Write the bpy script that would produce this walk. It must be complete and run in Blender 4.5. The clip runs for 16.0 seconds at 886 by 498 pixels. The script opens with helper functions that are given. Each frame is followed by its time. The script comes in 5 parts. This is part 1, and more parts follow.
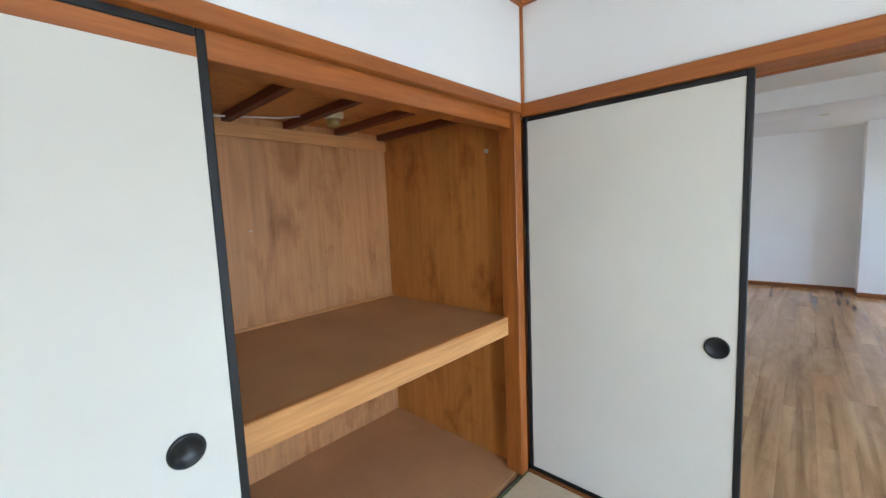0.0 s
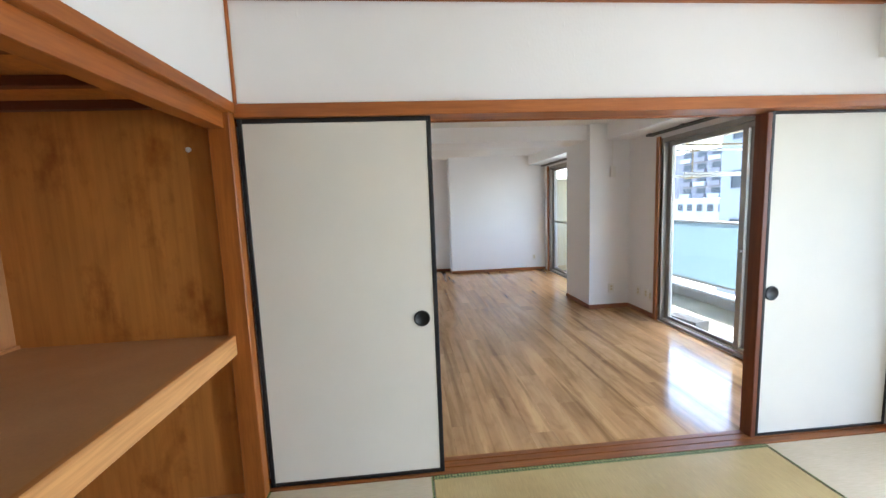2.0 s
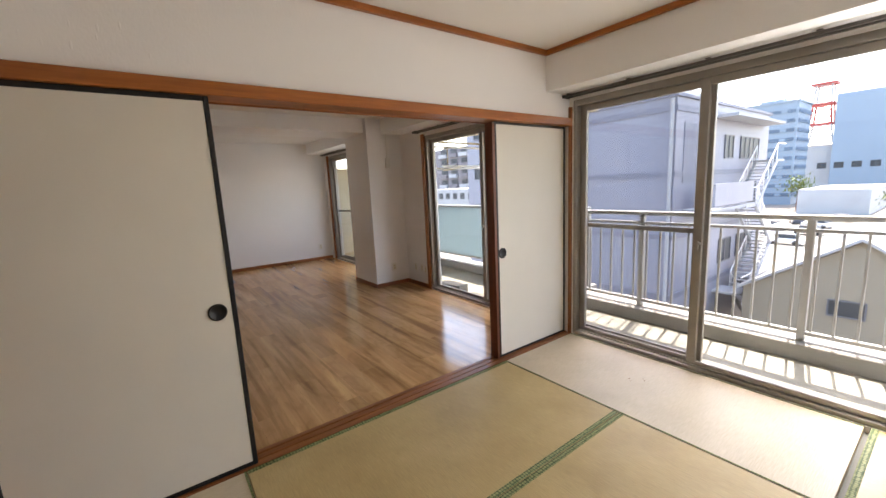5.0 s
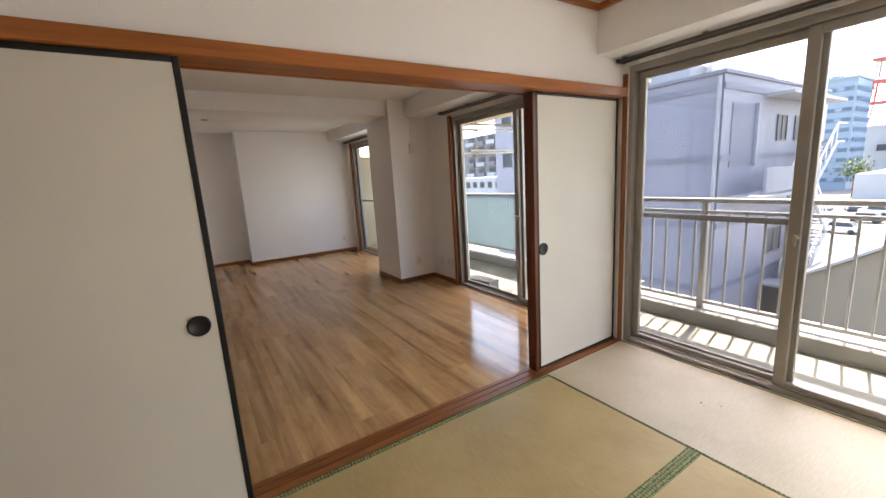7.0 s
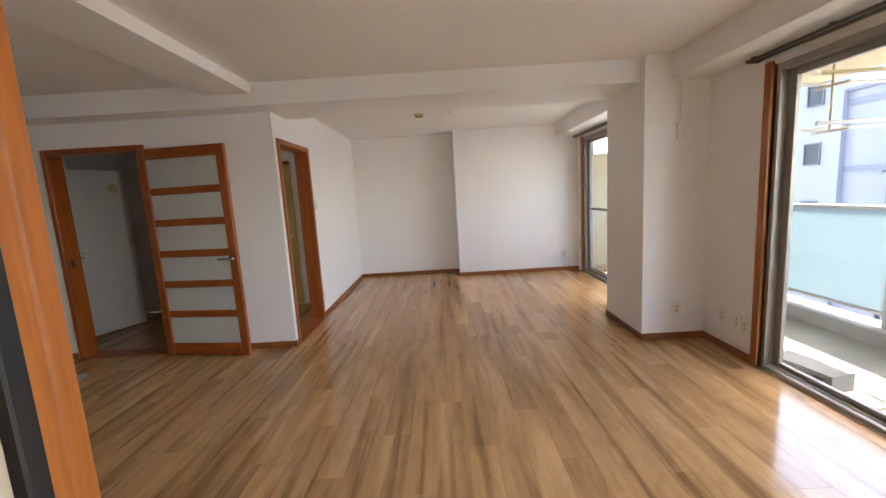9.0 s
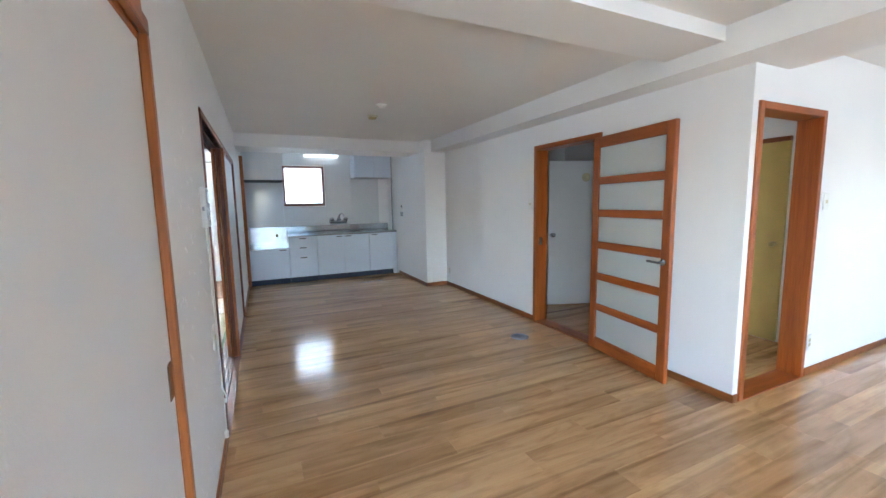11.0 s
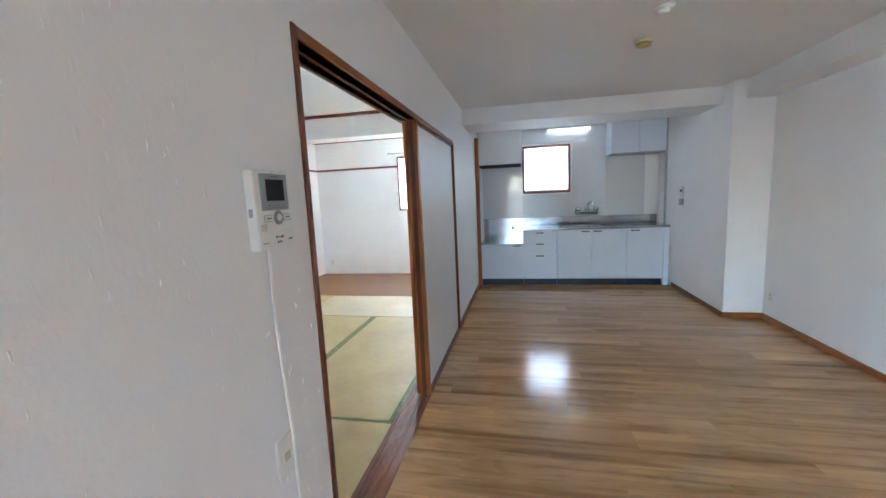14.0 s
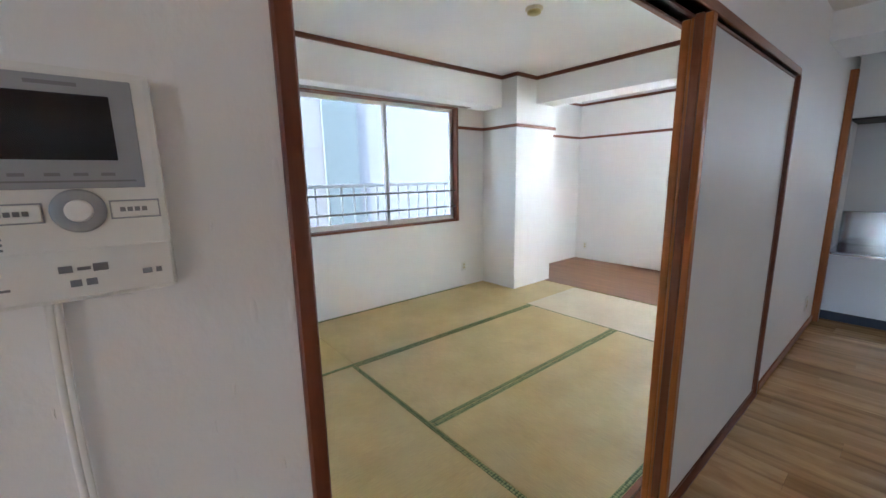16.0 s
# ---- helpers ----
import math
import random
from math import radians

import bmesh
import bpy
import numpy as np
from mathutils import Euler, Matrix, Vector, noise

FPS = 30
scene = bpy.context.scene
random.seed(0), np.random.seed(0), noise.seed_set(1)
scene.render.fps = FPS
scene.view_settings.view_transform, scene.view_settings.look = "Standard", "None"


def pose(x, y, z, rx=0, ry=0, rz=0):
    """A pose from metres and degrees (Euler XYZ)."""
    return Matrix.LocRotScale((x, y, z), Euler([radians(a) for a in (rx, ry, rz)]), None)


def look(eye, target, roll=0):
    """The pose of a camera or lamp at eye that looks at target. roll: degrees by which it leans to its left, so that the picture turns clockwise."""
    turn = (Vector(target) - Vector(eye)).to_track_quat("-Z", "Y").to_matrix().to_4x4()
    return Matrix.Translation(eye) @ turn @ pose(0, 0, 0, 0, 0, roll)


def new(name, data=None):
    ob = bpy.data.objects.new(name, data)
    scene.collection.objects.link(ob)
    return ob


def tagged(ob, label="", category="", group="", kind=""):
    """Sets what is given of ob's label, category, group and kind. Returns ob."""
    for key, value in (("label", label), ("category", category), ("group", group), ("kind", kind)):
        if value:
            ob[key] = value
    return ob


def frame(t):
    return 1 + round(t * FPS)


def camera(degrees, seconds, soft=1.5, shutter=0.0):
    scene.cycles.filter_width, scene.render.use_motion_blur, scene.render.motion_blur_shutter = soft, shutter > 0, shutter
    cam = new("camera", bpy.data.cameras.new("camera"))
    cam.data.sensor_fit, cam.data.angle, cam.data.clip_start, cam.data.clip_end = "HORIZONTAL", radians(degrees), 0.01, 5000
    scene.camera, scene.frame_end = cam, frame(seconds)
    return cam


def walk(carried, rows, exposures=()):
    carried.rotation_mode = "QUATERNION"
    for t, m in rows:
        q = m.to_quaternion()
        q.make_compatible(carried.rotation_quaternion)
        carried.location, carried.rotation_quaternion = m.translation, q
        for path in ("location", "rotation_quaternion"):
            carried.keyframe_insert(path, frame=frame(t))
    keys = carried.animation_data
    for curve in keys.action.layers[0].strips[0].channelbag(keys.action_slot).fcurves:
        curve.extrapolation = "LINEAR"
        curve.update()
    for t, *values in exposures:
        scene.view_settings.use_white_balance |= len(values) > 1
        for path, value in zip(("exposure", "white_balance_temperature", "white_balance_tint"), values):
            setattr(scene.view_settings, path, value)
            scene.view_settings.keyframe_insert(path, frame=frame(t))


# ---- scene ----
cam = camera(97.5, 16.0)
PATH = [
    (0, (0.048, 0.029, 1.378), (-1.308, 1.486, 1.177), -2.4),
    (0.5, (-0.065, 0.009, 1.384), (-0.986, 1.775, 1.199), -2.4),
    (1, (-0.161, -0.058, 1.379), (-0.655, 1.872, 1.195), -2.2),
    (1.5, (-0.187, -0.097, 1.382), (-0.328, 1.887, 1.181), -2.0),
    (2, (-0.211, -0.16, 1.385), (-0.042, 1.82, 1.158), -2.2),
    (2.5, (-0.26, -0.205, 1.389), (0.225, 1.72, 1.145), -2.2),
    (3, (-0.314, -0.232, 1.384), (0.388, 1.623, 1.121), -2.0),
    (3.5, (-0.341, -0.261, 1.378), (0.576, 1.495, 1.104), -1.7),
    (4, (-0.33, -0.33, 1.383), (0.738, 1.335, 1.091), -1.5),
    (6.3, (-0.367, -0.325, 1.334), (0.823, 1.247, 0.998), -3.0),
    (6.5, (-0.296, -0.257, 1.338), (0.853, 1.341, 0.982), -3.0),
    (7, (-0.119, 0.011, 1.336), (0.927, 1.676, 0.969), -3.5),
    (7.5, (0.055, 0.341, 1.326), (0.949, 2.089, 0.948), -4.1),
    (8, (0.211, 0.664, 1.33), (0.892, 2.511, 0.977), -4.2),
    (8.5, (0.305, 0.985, 1.317), (0.703, 2.92, 1.002), -3.8),
    (9, (0.4, 1.317, 1.317), (0.387, 3.298, 1.039), -3.4),
    (9.5, (0.471, 1.59, 1.337), (-0.048, 3.506, 1.091), -2.9),
    (10, (0.469, 1.832, 1.341), (-0.595, 3.509, 1.107), -2.3),
    (10.2, (0.473, 1.904, 1.338), (-0.809, 3.422, 1.108), -1.8),
    (12.3, (-0.104, 2.377, 1.313), (-2.079, 2.505, 1.028), -2.0),
    (12.5, (-0.175, 2.423, 1.329), (-2.151, 2.501, 1.034), -2.0),
    (13, (-0.486, 2.434, 1.337), (-2.466, 2.412, 1.054), -2.2),
    (13.3, (-0.637, 2.457, 1.334), (-2.611, 2.333, 1.043), -2.6),
    (13.5, (-0.771, 2.479, 1.329), (-2.74, 2.276, 1.046), -2.8),
    (14, (-1.045, 2.477, 1.336), (-2.985, 2.074, 1.066), -2.6),
    (14.5, (-1.304, 2.477, 1.341), (-3.167, 1.798, 1.08), -2.6),
    (15, (-1.554, 2.482, 1.34), (-3.291, 1.529, 1.07), -2.0),
    (15.3, (-1.67, 2.471, 1.337), (-3.31, 1.363, 1.053), -1.7),
    (15.5, (-1.765, 2.421, 1.325), (-3.31, 1.188, 1.021), -1.3),
    (16, (-1.973, 2.317, 1.324), (-3.217, 0.794, 0.959), -1.0),
]
EXPOSURES = [
    (0.0, 3.98, 5450, 5), (1.0, 4.02, 5600, 6), (2.0, 3.87, 5850, 7), (3.0, 3.45, 6400, 11), (4.0, 3.04, 7200, 16), (7.0, 3.08, 7150, 15), (8.5, 3.6, 6950, 13), (9.2, 3.9, 6950, 14),
    (9.6, 4.18, 6350, 12), (10.0, 4.45, 5600, 5), (12.5, 5.1, 5450, 3), (14.5, 4.9, 5550, 6), (16.0, 4.65, 5700, 8)]
walk(cam, [(t, look(eye, target, roll)) for t, eye, target, roll in PATH], EXPOSURES)

# ---- light ----
SUN_EL, SUN_ROT = radians(62), radians(78)
world = bpy.data.worlds.new("world")
scene.world = world
world.use_nodes = True
wn = world.node_tree.nodes
sky = wn.new("ShaderNodeTexSky")
sky.sky_type, sky.sun_disc, sky.sun_elevation, sky.sun_rotation = "NISHITA", False, SUN_EL, SUN_ROT
sky.air_density, sky.dust_density = 1.0, 2.0
world.node_tree.links.new(sky.outputs[0], wn["Background"].inputs[0])
wn["Background"].inputs[1].default_value = 0.15
sun = new("sun", bpy.data.lights.new("sun", "SUN"))
sun.data.energy, sun.data.angle, sun.data.color = 2.5, radians(0.6), (1.0, 0.95, 0.88)
sun.matrix_world = look((10 * math.sin(SUN_ROT) * math.cos(SUN_EL), 10 * math.cos(SUN_ROT) * math.cos(SUN_EL), 10 * math.sin(SUN_EL)), (0, 0, 0))


def sky_lamp(name, place, aim, w, h, watts):
    """Daylight standing in a window's opening."""
    ob = new(name, bpy.data.lights.new(name, "AREA"))
    ob.data.shape, ob.data.size, ob.data.size_y, ob.data.energy, ob.data.color = "RECTANGLE", w, h, watts, (0.93, 0.97, 1.0)
    ob.matrix_world = look(place, aim)
    return ob


sky_lamp("sky_far_window", (2.56, 5.93, 1.0), (0, 5.93, 1.0), 0.66, 1.8, 0.8)
sky_lamp("sky_tatami_window", (2.58, -0.165, 1.0), (0, -0.165, 1.0), 0.20, 1.8, 3.7)
sky_lamp("sky_kitchen_window", (-7.44, 2.845, 1.67), (0, 2.845, 1.67), 0.62, 0.62, 0.5)
sky_lamp("sky_alcove_window", (-7.73, 0.82, 1.57), (0, 0.82, 1.57), 0.78, 0.82, 7.0)
scene.cycles.max_bounces, scene.cycles.diffuse_bounces = 14, 8

# ---- materials ----


def material(name):
    m = bpy.data.materials.new(name)
    m.use_nodes = True
    nt = m.node_tree
    return m, nt, nt.nodes["Principled BSDF"]


def coords(nt, sx=1.0, sy=1.0, sz=1.0, shift=False):
    geo = nt.nodes.new("ShaderNodeNewGeometry")
    mp = nt.nodes.new("ShaderNodeMapping")
    mp.inputs["Scale"].default_value = (sx, sy, sz)
    nt.links.new(geo.outputs["Position"], mp.inputs["Vector"])
    if shift:
        info = nt.nodes.new("ShaderNodeObjectInfo")
        mul = nt.nodes.new("ShaderNodeMath")
        mul.operation = "MULTIPLY"
        mul.inputs[1].default_value = 37.0
        nt.links.new(info.outputs["Random"], mul.inputs[0])
        comb = nt.nodes.new("ShaderNodeCombineXYZ")
        for i in range(3):
            nt.links.new(mul.outputs[0], comb.inputs[i])
        nt.links.new(comb.outputs[0], mp.inputs["Location"])
    return mp.outputs["Vector"]


def noise_tex(nt, vec, scale, detail=4.0, rough=0.55):
    n = nt.nodes.new("ShaderNodeTexNoise")
    n.inputs["Scale"].default_value, n.inputs["Detail"].default_value, n.inputs["Roughness"].default_value = scale, detail, rough
    nt.links.new(vec, n.inputs["Vector"])
    return n.outputs["Fac"]


def ramp(nt, fac, stops):
    r = nt.nodes.new("ShaderNodeValToRGB")
    el = r.color_ramp.elements
    el.remove(el[1])
    el[0].position, el[0].color = stops[0][0], (*stops[0][1], 1)
    for pos, col in stops[1:]:
        el.new(pos).color = (*col, 1)
    nt.links.new(fac, r.inputs[0])
    return r.outputs[0]


def mix(nt, a, b, fac=0.5, mode="MIX"):
    m = nt.nodes.new("ShaderNodeMix")
    m.data_type, m.blend_type = "RGBA", mode
    for sock, v in ((m.inputs[0], fac), (m.inputs[6], a), (m.inputs[7], b)):
        if isinstance(v, (float, int)):
            sock.default_value = v
        elif isinstance(v, tuple):
            sock.default_value = (*v, 1)
        else:
            nt.links.new(v, sock)
    return m.outputs[2]


def bump(nt, bsdf, fac, strength=0.2, dist=0.002):
    b = nt.nodes.new("ShaderNodeBump")
    b.inputs["Strength"].default_value, b.inputs["Distance"].default_value = strength, dist
    nt.links.new(fac, b.inputs["Height"])
    nt.links.new(b.outputs[0], bsdf.inputs["Normal"])


def plain(name, col, rough=0.6, metal=0.0, var=0.08, scale=6.0, fine=120.0, relief=0.1, coat=0.0):
    """Colour with broad stains, fine grain and a little relief."""
    m, nt, b = material(name)
    v = coords(nt)
    lo = tuple(c * (1 - var) for c in col)
    hi = tuple(min(1, c * (1 + var)) for c in col)
    big = ramp(nt, noise_tex(nt, v, scale), [(0.3, lo), (0.7, hi)])
    f = noise_tex(nt, v, fine, 2.0)
    small = ramp(nt, f, [(0.3, (1 - var * 0.6,) * 3), (0.7, (1, 1, 1))])
    nt.links.new(mix(nt, big, small, 1.0, "MULTIPLY"), b.inputs["Base Color"])
    rr = nt.nodes.new("ShaderNodeMapRange")
    rr.inputs[3].default_value, rr.inputs[4].default_value = rough * 0.85, min(1, rough * 1.15)
    nt.links.new(noise_tex(nt, v, scale * 3), rr.inputs[0])
    nt.links.new(rr.outputs[0], b.inputs["Roughness"])
    b.inputs["Metallic"].default_value = metal
    b.inputs["Coat Weight"].default_value = coat
    if relief:
        bump(nt, b, f, relief, 0.001)
    return m


def wood(name, dark, light, axis, rough=0.45, grain=9.0, shift=False, coat=0.0, contrast=(0.3, 0.7)):
    """Wood with its grain along one axis of the world."""
    m, nt, b = material(name)
    s = [grain] * 3
    s[axis] = grain * 0.06
    v = coords(nt, *s, shift=shift)
    n1 = noise_tex(nt, v, 1.0, 6.0, 0.6)
    n2 = noise_tex(nt, v, 7.0, 3.0, 0.5)
    base = ramp(nt, n1, [(contrast[0], dark), (contrast[1], light)])
    fine = ramp(nt, n2, [(0.3, (0.82, 0.8, 0.78)), (0.65, (1, 1, 1))])
    nt.links.new(mix(nt, base, fine, 1.0, "MULTIPLY"), b.inputs["Base Color"])
    b.inputs["Roughness"].default_value = rough
    b.inputs["Coat Weight"].default_value = coat
    bump(nt, b, n2, 0.12, 0.001)
    return m


def planks_mat():
    """Laminate boards: a tone of their own for each board, cloudy figure, smoky streaks, a satin gloss."""
    m, nt, b = material("laminate_plank")

    def figure(sx, sy, scale, detail, twist, shift=True):
        n = nt.nodes.new("ShaderNodeTexNoise")
        n.inputs["Scale"].default_value, n.inputs["Detail"].default_value, n.inputs["Distortion"].default_value = scale, detail, twist
        nt.links.new(coords(nt, sx, sy, sx, shift=shift), n.inputs["Vector"])
        return n.outputs["Fac"]

    info = nt.nodes.new("ShaderNodeObjectInfo")
    tone = ramp(nt, info.outputs["Random"], [(0.0, (0.91, 0.90, 0.89)), (0.4, (0.98, 0.97, 0.96)), (0.8, (1.04, 1.03, 1.01)), (1.0, (1.15, 1.13, 1.09))])
    cloud = ramp(nt, figure(6.5, 0.6, 1.0, 4.0, 0.9), [(0.30, (0.32, 0.176, 0.074)), (0.5, (0.53, 0.312, 0.138)), (0.70, (0.66, 0.42, 0.20))])
    flame = ramp(nt, figure(11.0, 3.5, 1.0, 4.0, 1.6), [(0.34, (0.84, 0.81, 0.78)), (0.52, (1.0, 1.0, 1.0))])
    smoke = ramp(nt, figure(13.0, 0.5, 1.0, 3.0, 0.4, False), [(0.31, (0.46, 0.42, 0.39)), (0.45, (1.0, 1.0, 1.0))])
    fine = ramp(nt, figure(95.0, 2.2, 1.0, 3.0, 0.2), [(0.3, (0.86, 0.84, 0.82)), (0.62, (1.0, 1.0, 1.0))])
    c = mix(nt, cloud, tone, 1.0, "MULTIPLY")
    for layer, fac in ((flame, 0.9), (smoke, 0.78), (fine, 0.55)):
        c = mix(nt, c, layer, fac, "MULTIPLY")
    nt.links.new(c, b.inputs["Base Color"])
    rr = nt.nodes.new("ShaderNodeMapRange")
    rr.inputs[3].default_value, rr.inputs[4].default_value = 0.10, 0.17
    nt.links.new(noise_tex(nt, coords(nt), 3.0), rr.inputs[0])
    nt.links.new(rr.outputs[0], b.inputs["Roughness"])
    b.inputs["Specular IOR Level"].default_value = 0.5
    bump(nt, b, figure(16.0, 2.0, 1.0, 2.0, 0.3), 0.10, 0.002)
    return m


def plywood(name, dark, light, stain):
    """Old plywood: broad cloudy figure, upright streaks, dark water stains."""
    m, nt, b = material(name)
    v = coords(nt, 3.2, 3.2, 0.7)
    n = nt.nodes.new("ShaderNodeTexNoise")
    n.inputs["Scale"].default_value, n.inputs["Detail"].default_value, n.inputs["Distortion"].default_value = 1.4, 5.0, 1.2
    nt.links.new(v, n.inputs["Vector"])
    base = ramp(nt, n.outputs["Fac"], [(0.28, dark), (0.5, light), (0.72, tuple(c * 0.82 for c in light))])
    streak = ramp(nt, noise_tex(nt, coords(nt, 45, 45, 1.5), 1.0, 3.0), [(0.3, (0.84, 0.81, 0.78)), (0.6, (1, 1, 1))])
    spots = ramp(nt, noise_tex(nt, coords(nt, 2.5, 2.5, 1.6), 1.7, 5.0, 0.65), [(0.55, (1, 1, 1)), (0.72, stain)])
    nt.links.new(mix(nt, mix(nt, base, streak, 1.0, "MULTIPLY"), spots, 1.0, "MULTIPLY"), b.inputs["Base Color"])
    b.inputs["Roughness"].default_value = 0.45
    bump(nt, b, n.outputs["Fac"], 0.08, 0.002)
    return m


def glowing(name, col, strength):
    """The diffuser of a lamp that is switched on."""
    m, nt, b = material(name)
    b.inputs["Base Color"].default_value = (0.8, 0.8, 0.78, 1)
    b.inputs["Emission Color"].default_value, b.inputs["Emission Strength"].default_value = (*col, 1), strength
    return m


def wallpaper(name, col, fleck):
    """Vinyl wallpaper: fine relief, and short upright raised flecks."""
    m, nt, b = material(name)
    v = coords(nt)
    big = ramp(nt, noise_tex(nt, v, 1.3), [(0.3, tuple(c * 0.96 for c in col)), (0.7, col)])
    nt.links.new(big, b.inputs["Base Color"])
    b.inputs["Roughness"].default_value = 0.62
    f = noise_tex(nt, coords(nt, 90, 90, 60), 1.0, 3.0)
    vo = nt.nodes.new("ShaderNodeTexVoronoi")
    nt.links.new(coords(nt, 24, 24, 6.5), vo.inputs["Vector"])
    vo.inputs["Scale"].default_value = 1.0
    mr = nt.nodes.new("ShaderNodeMapRange")
    mr.inputs[1].default_value, mr.inputs[2].default_value = 0.11, 0.05
    nt.links.new(vo.outputs["Distance"], mr.inputs[0])
    add = nt.nodes.new("ShaderNodeMath")
    add.operation = "MULTIPLY_ADD"
    add.inputs[1].default_value = fleck
    nt.links.new(mr.outputs[0], add.inputs[0])
    nt.links.new(f, add.inputs[2])
    bump(nt, b, add.outputs[0], 0.3, 0.0025)
    return m


def glass(name, tint=(1, 1, 1), gloss=1.0):
    m, nt, b = material(name)
    nt.nodes.remove(b)
    out = nt.nodes["Material Output"]
    tr, gl, mx, fr = (nt.nodes.new("ShaderNode" + k) for k in ("BsdfTransparent", "BsdfGlossy", "MixShader", "LayerWeight"))
    tr.inputs[0].default_value = (*tint, 1)
    gl.inputs["Roughness"].default_value = 0.02
    pw, ad = nt.nodes.new("ShaderNodeMath"), nt.nodes.new("ShaderNodeMath")
    pw.operation, ad.operation = "POWER", "MULTIPLY_ADD"
    fr.inputs[0].default_value, pw.inputs[1].default_value = 0.5, 5.0
    ad.inputs[1].default_value, ad.inputs[2].default_value = 0.8 * gloss, 0.02
    nt.links.new(fr.outputs["Facing"], pw.inputs[0])
    nt.links.new(pw.outputs[0], ad.inputs[0])
    nt.links.new(ad.outputs[0], mx.inputs[0])
    nt.links.new(tr.outputs[0], mx.inputs[1])
    nt.links.new(gl.outputs[0], mx.inputs[2])
    nt.links.new(mx.outputs[0], out.inputs[0])
    return m


def frosted(name, col, through_part=0.6):
    m, nt, b = material(name)
    out = nt.nodes["Material Output"]
    b.inputs["Base Color"].default_value = (*col, 1)
    b.inputs["Roughness"].default_value = 0.35
    tl, mx = nt.nodes.new("ShaderNodeBsdfTranslucent"), nt.nodes.new("ShaderNodeMixShader")
    tl.inputs[0].default_value = (*col, 1)
    n = noise_tex(nt, coords(nt), 4.0)
    mr = nt.nodes.new("ShaderNodeMapRange")
    mr.inputs[3].default_value, mr.inputs[4].default_value = through_part - 0.05, through_part + 0.05
    nt.links.new(n, mr.inputs[0])
    nt.links.new(mr.outputs[0], mx.inputs[0])
    nt.links.new(b.outputs[0], mx.inputs[1])
    nt.links.new(tl.outputs[0], mx.inputs[2])
    nt.links.new(mx.outputs[0], out.inputs[0])
    return m


def tatami_mat(name, a, b2, ribs_axis):
    """Woven rush: fine ribs across the mat, straw-coloured mottling."""
    m, nt, b = material(name)
    s = [14.0] * 3
    s[ribs_axis] = 260.0
    v = coords(nt)
    streak = noise_tex(nt, coords(nt, *s), 1.0, 3.0)
    blot = noise_tex(nt, v, 2.5, 4.0)
    c = mix(nt, ramp(nt, blot, [(0.3, a), (0.7, b2)]), ramp(nt, streak, [(0.3, (0.82, 0.82, 0.78)), (0.7, (1, 1, 1))]), 1.0, "MULTIPLY")
    nt.links.new(c, b.inputs["Base Color"])
    b.inputs["Roughness"].default_value = 0.5
    w = nt.nodes.new("ShaderNodeTexWave")
    w.bands_direction = "XYZ"[ribs_axis]
    w.inputs["Scale"].default_value = 22.0
    nt.links.new(v, w.inputs["Vector"])
    bump(nt, b, w.outputs["Fac"], 0.10, 0.0015)
    return m


def border_cloth(name):
    """Green woven border with a pale diamond figure."""
    m, nt, b = material(name)
    v = coords(nt, 1, 1, 1)
    ch = nt.nodes.new("ShaderNodeTexVoronoi")
    ch.inputs["Scale"].default_value = 62.0
    ch.inputs["Randomness"].default_value = 0.25
    nt.links.new(v, ch.inputs["Vector"])
    nt.links.new(ramp(nt, ch.outputs["Distance"], [(0.30, (0.28, 0.30, 0.12)), (0.56, (0.055, 0.085, 0.025))]), b.inputs["Base Color"])
    b.inputs["Roughness"].default_value = 0.75
    bump(nt, b, ch.outputs["Distance"], 0.2, 0.001)
    return m


M_WALL = wallpaper("white_wallpaper", (0.86, 0.85, 0.84), 1.3)
M_CEIL = wallpaper("ceiling_paper", (0.82, 0.80, 0.77), 0.3)
M_SUGI = wood("orange_wood_x", (0.27, 0.076, 0.011), (0.46, 0.150, 0.028), 0, 0.4, 20)
M_SUGI_Y = wood("orange_wood_y", (0.27, 0.076, 0.011), (0.46, 0.150, 0.028), 1, 0.4, 20)
M_SUGI_Z = wood("orange_wood_z", (0.27, 0.076, 0.011), (0.46, 0.150, 0.028), 2, 0.4, 20)
M_DOORWOOD = wood("red_brown_door_wood_x", (0.25, 0.052, 0.007), (0.41, 0.108, 0.016), 0, 0.36, 20)
M_DOORWOOD_Y = wood("red_brown_door_wood_y", (0.25, 0.052, 0.007), (0.41, 0.108, 0.016), 1, 0.36, 20)
M_DOORWOOD_Z = wood("red_brown_door_wood_z", (0.25, 0.052, 0.007), (0.41, 0.108, 0.016), 2, 0.36, 20)
M_KAMOI = wood("aged_brown_wood_x", (0.19, 0.058, 0.013), (0.34, 0.115, 0.026), 0, 0.42, 20)
M_KAMOI_Z = wood("aged_brown_wood_z", (0.19, 0.055, 0.012), (0.33, 0.105, 0.022), 2, 0.42, 20)
M_TUBE = glowing("lamp_diffuser", (1.0, 0.98, 0.94), 0.12)
M_PINE = wood("pale_pine_y", (0.50, 0.22, 0.06), (0.72, 0.38, 0.14), 1, 0.5, 14)
M_DARKWOOD = wood("brown_wood", (0.13, 0.035, 0.012), (0.25, 0.075, 0.025), 0, 0.4, 24)
M_DARKWOOD_Z = wood("brown_wood_z", (0.10, 0.025, 0.010), (0.20, 0.055, 0.019), 2, 0.4, 24)
M_PLY = plywood("plywood_back", (0.31, 0.125, 0.038), (0.55, 0.275, 0.108), (0.70, 0.56, 0.45))
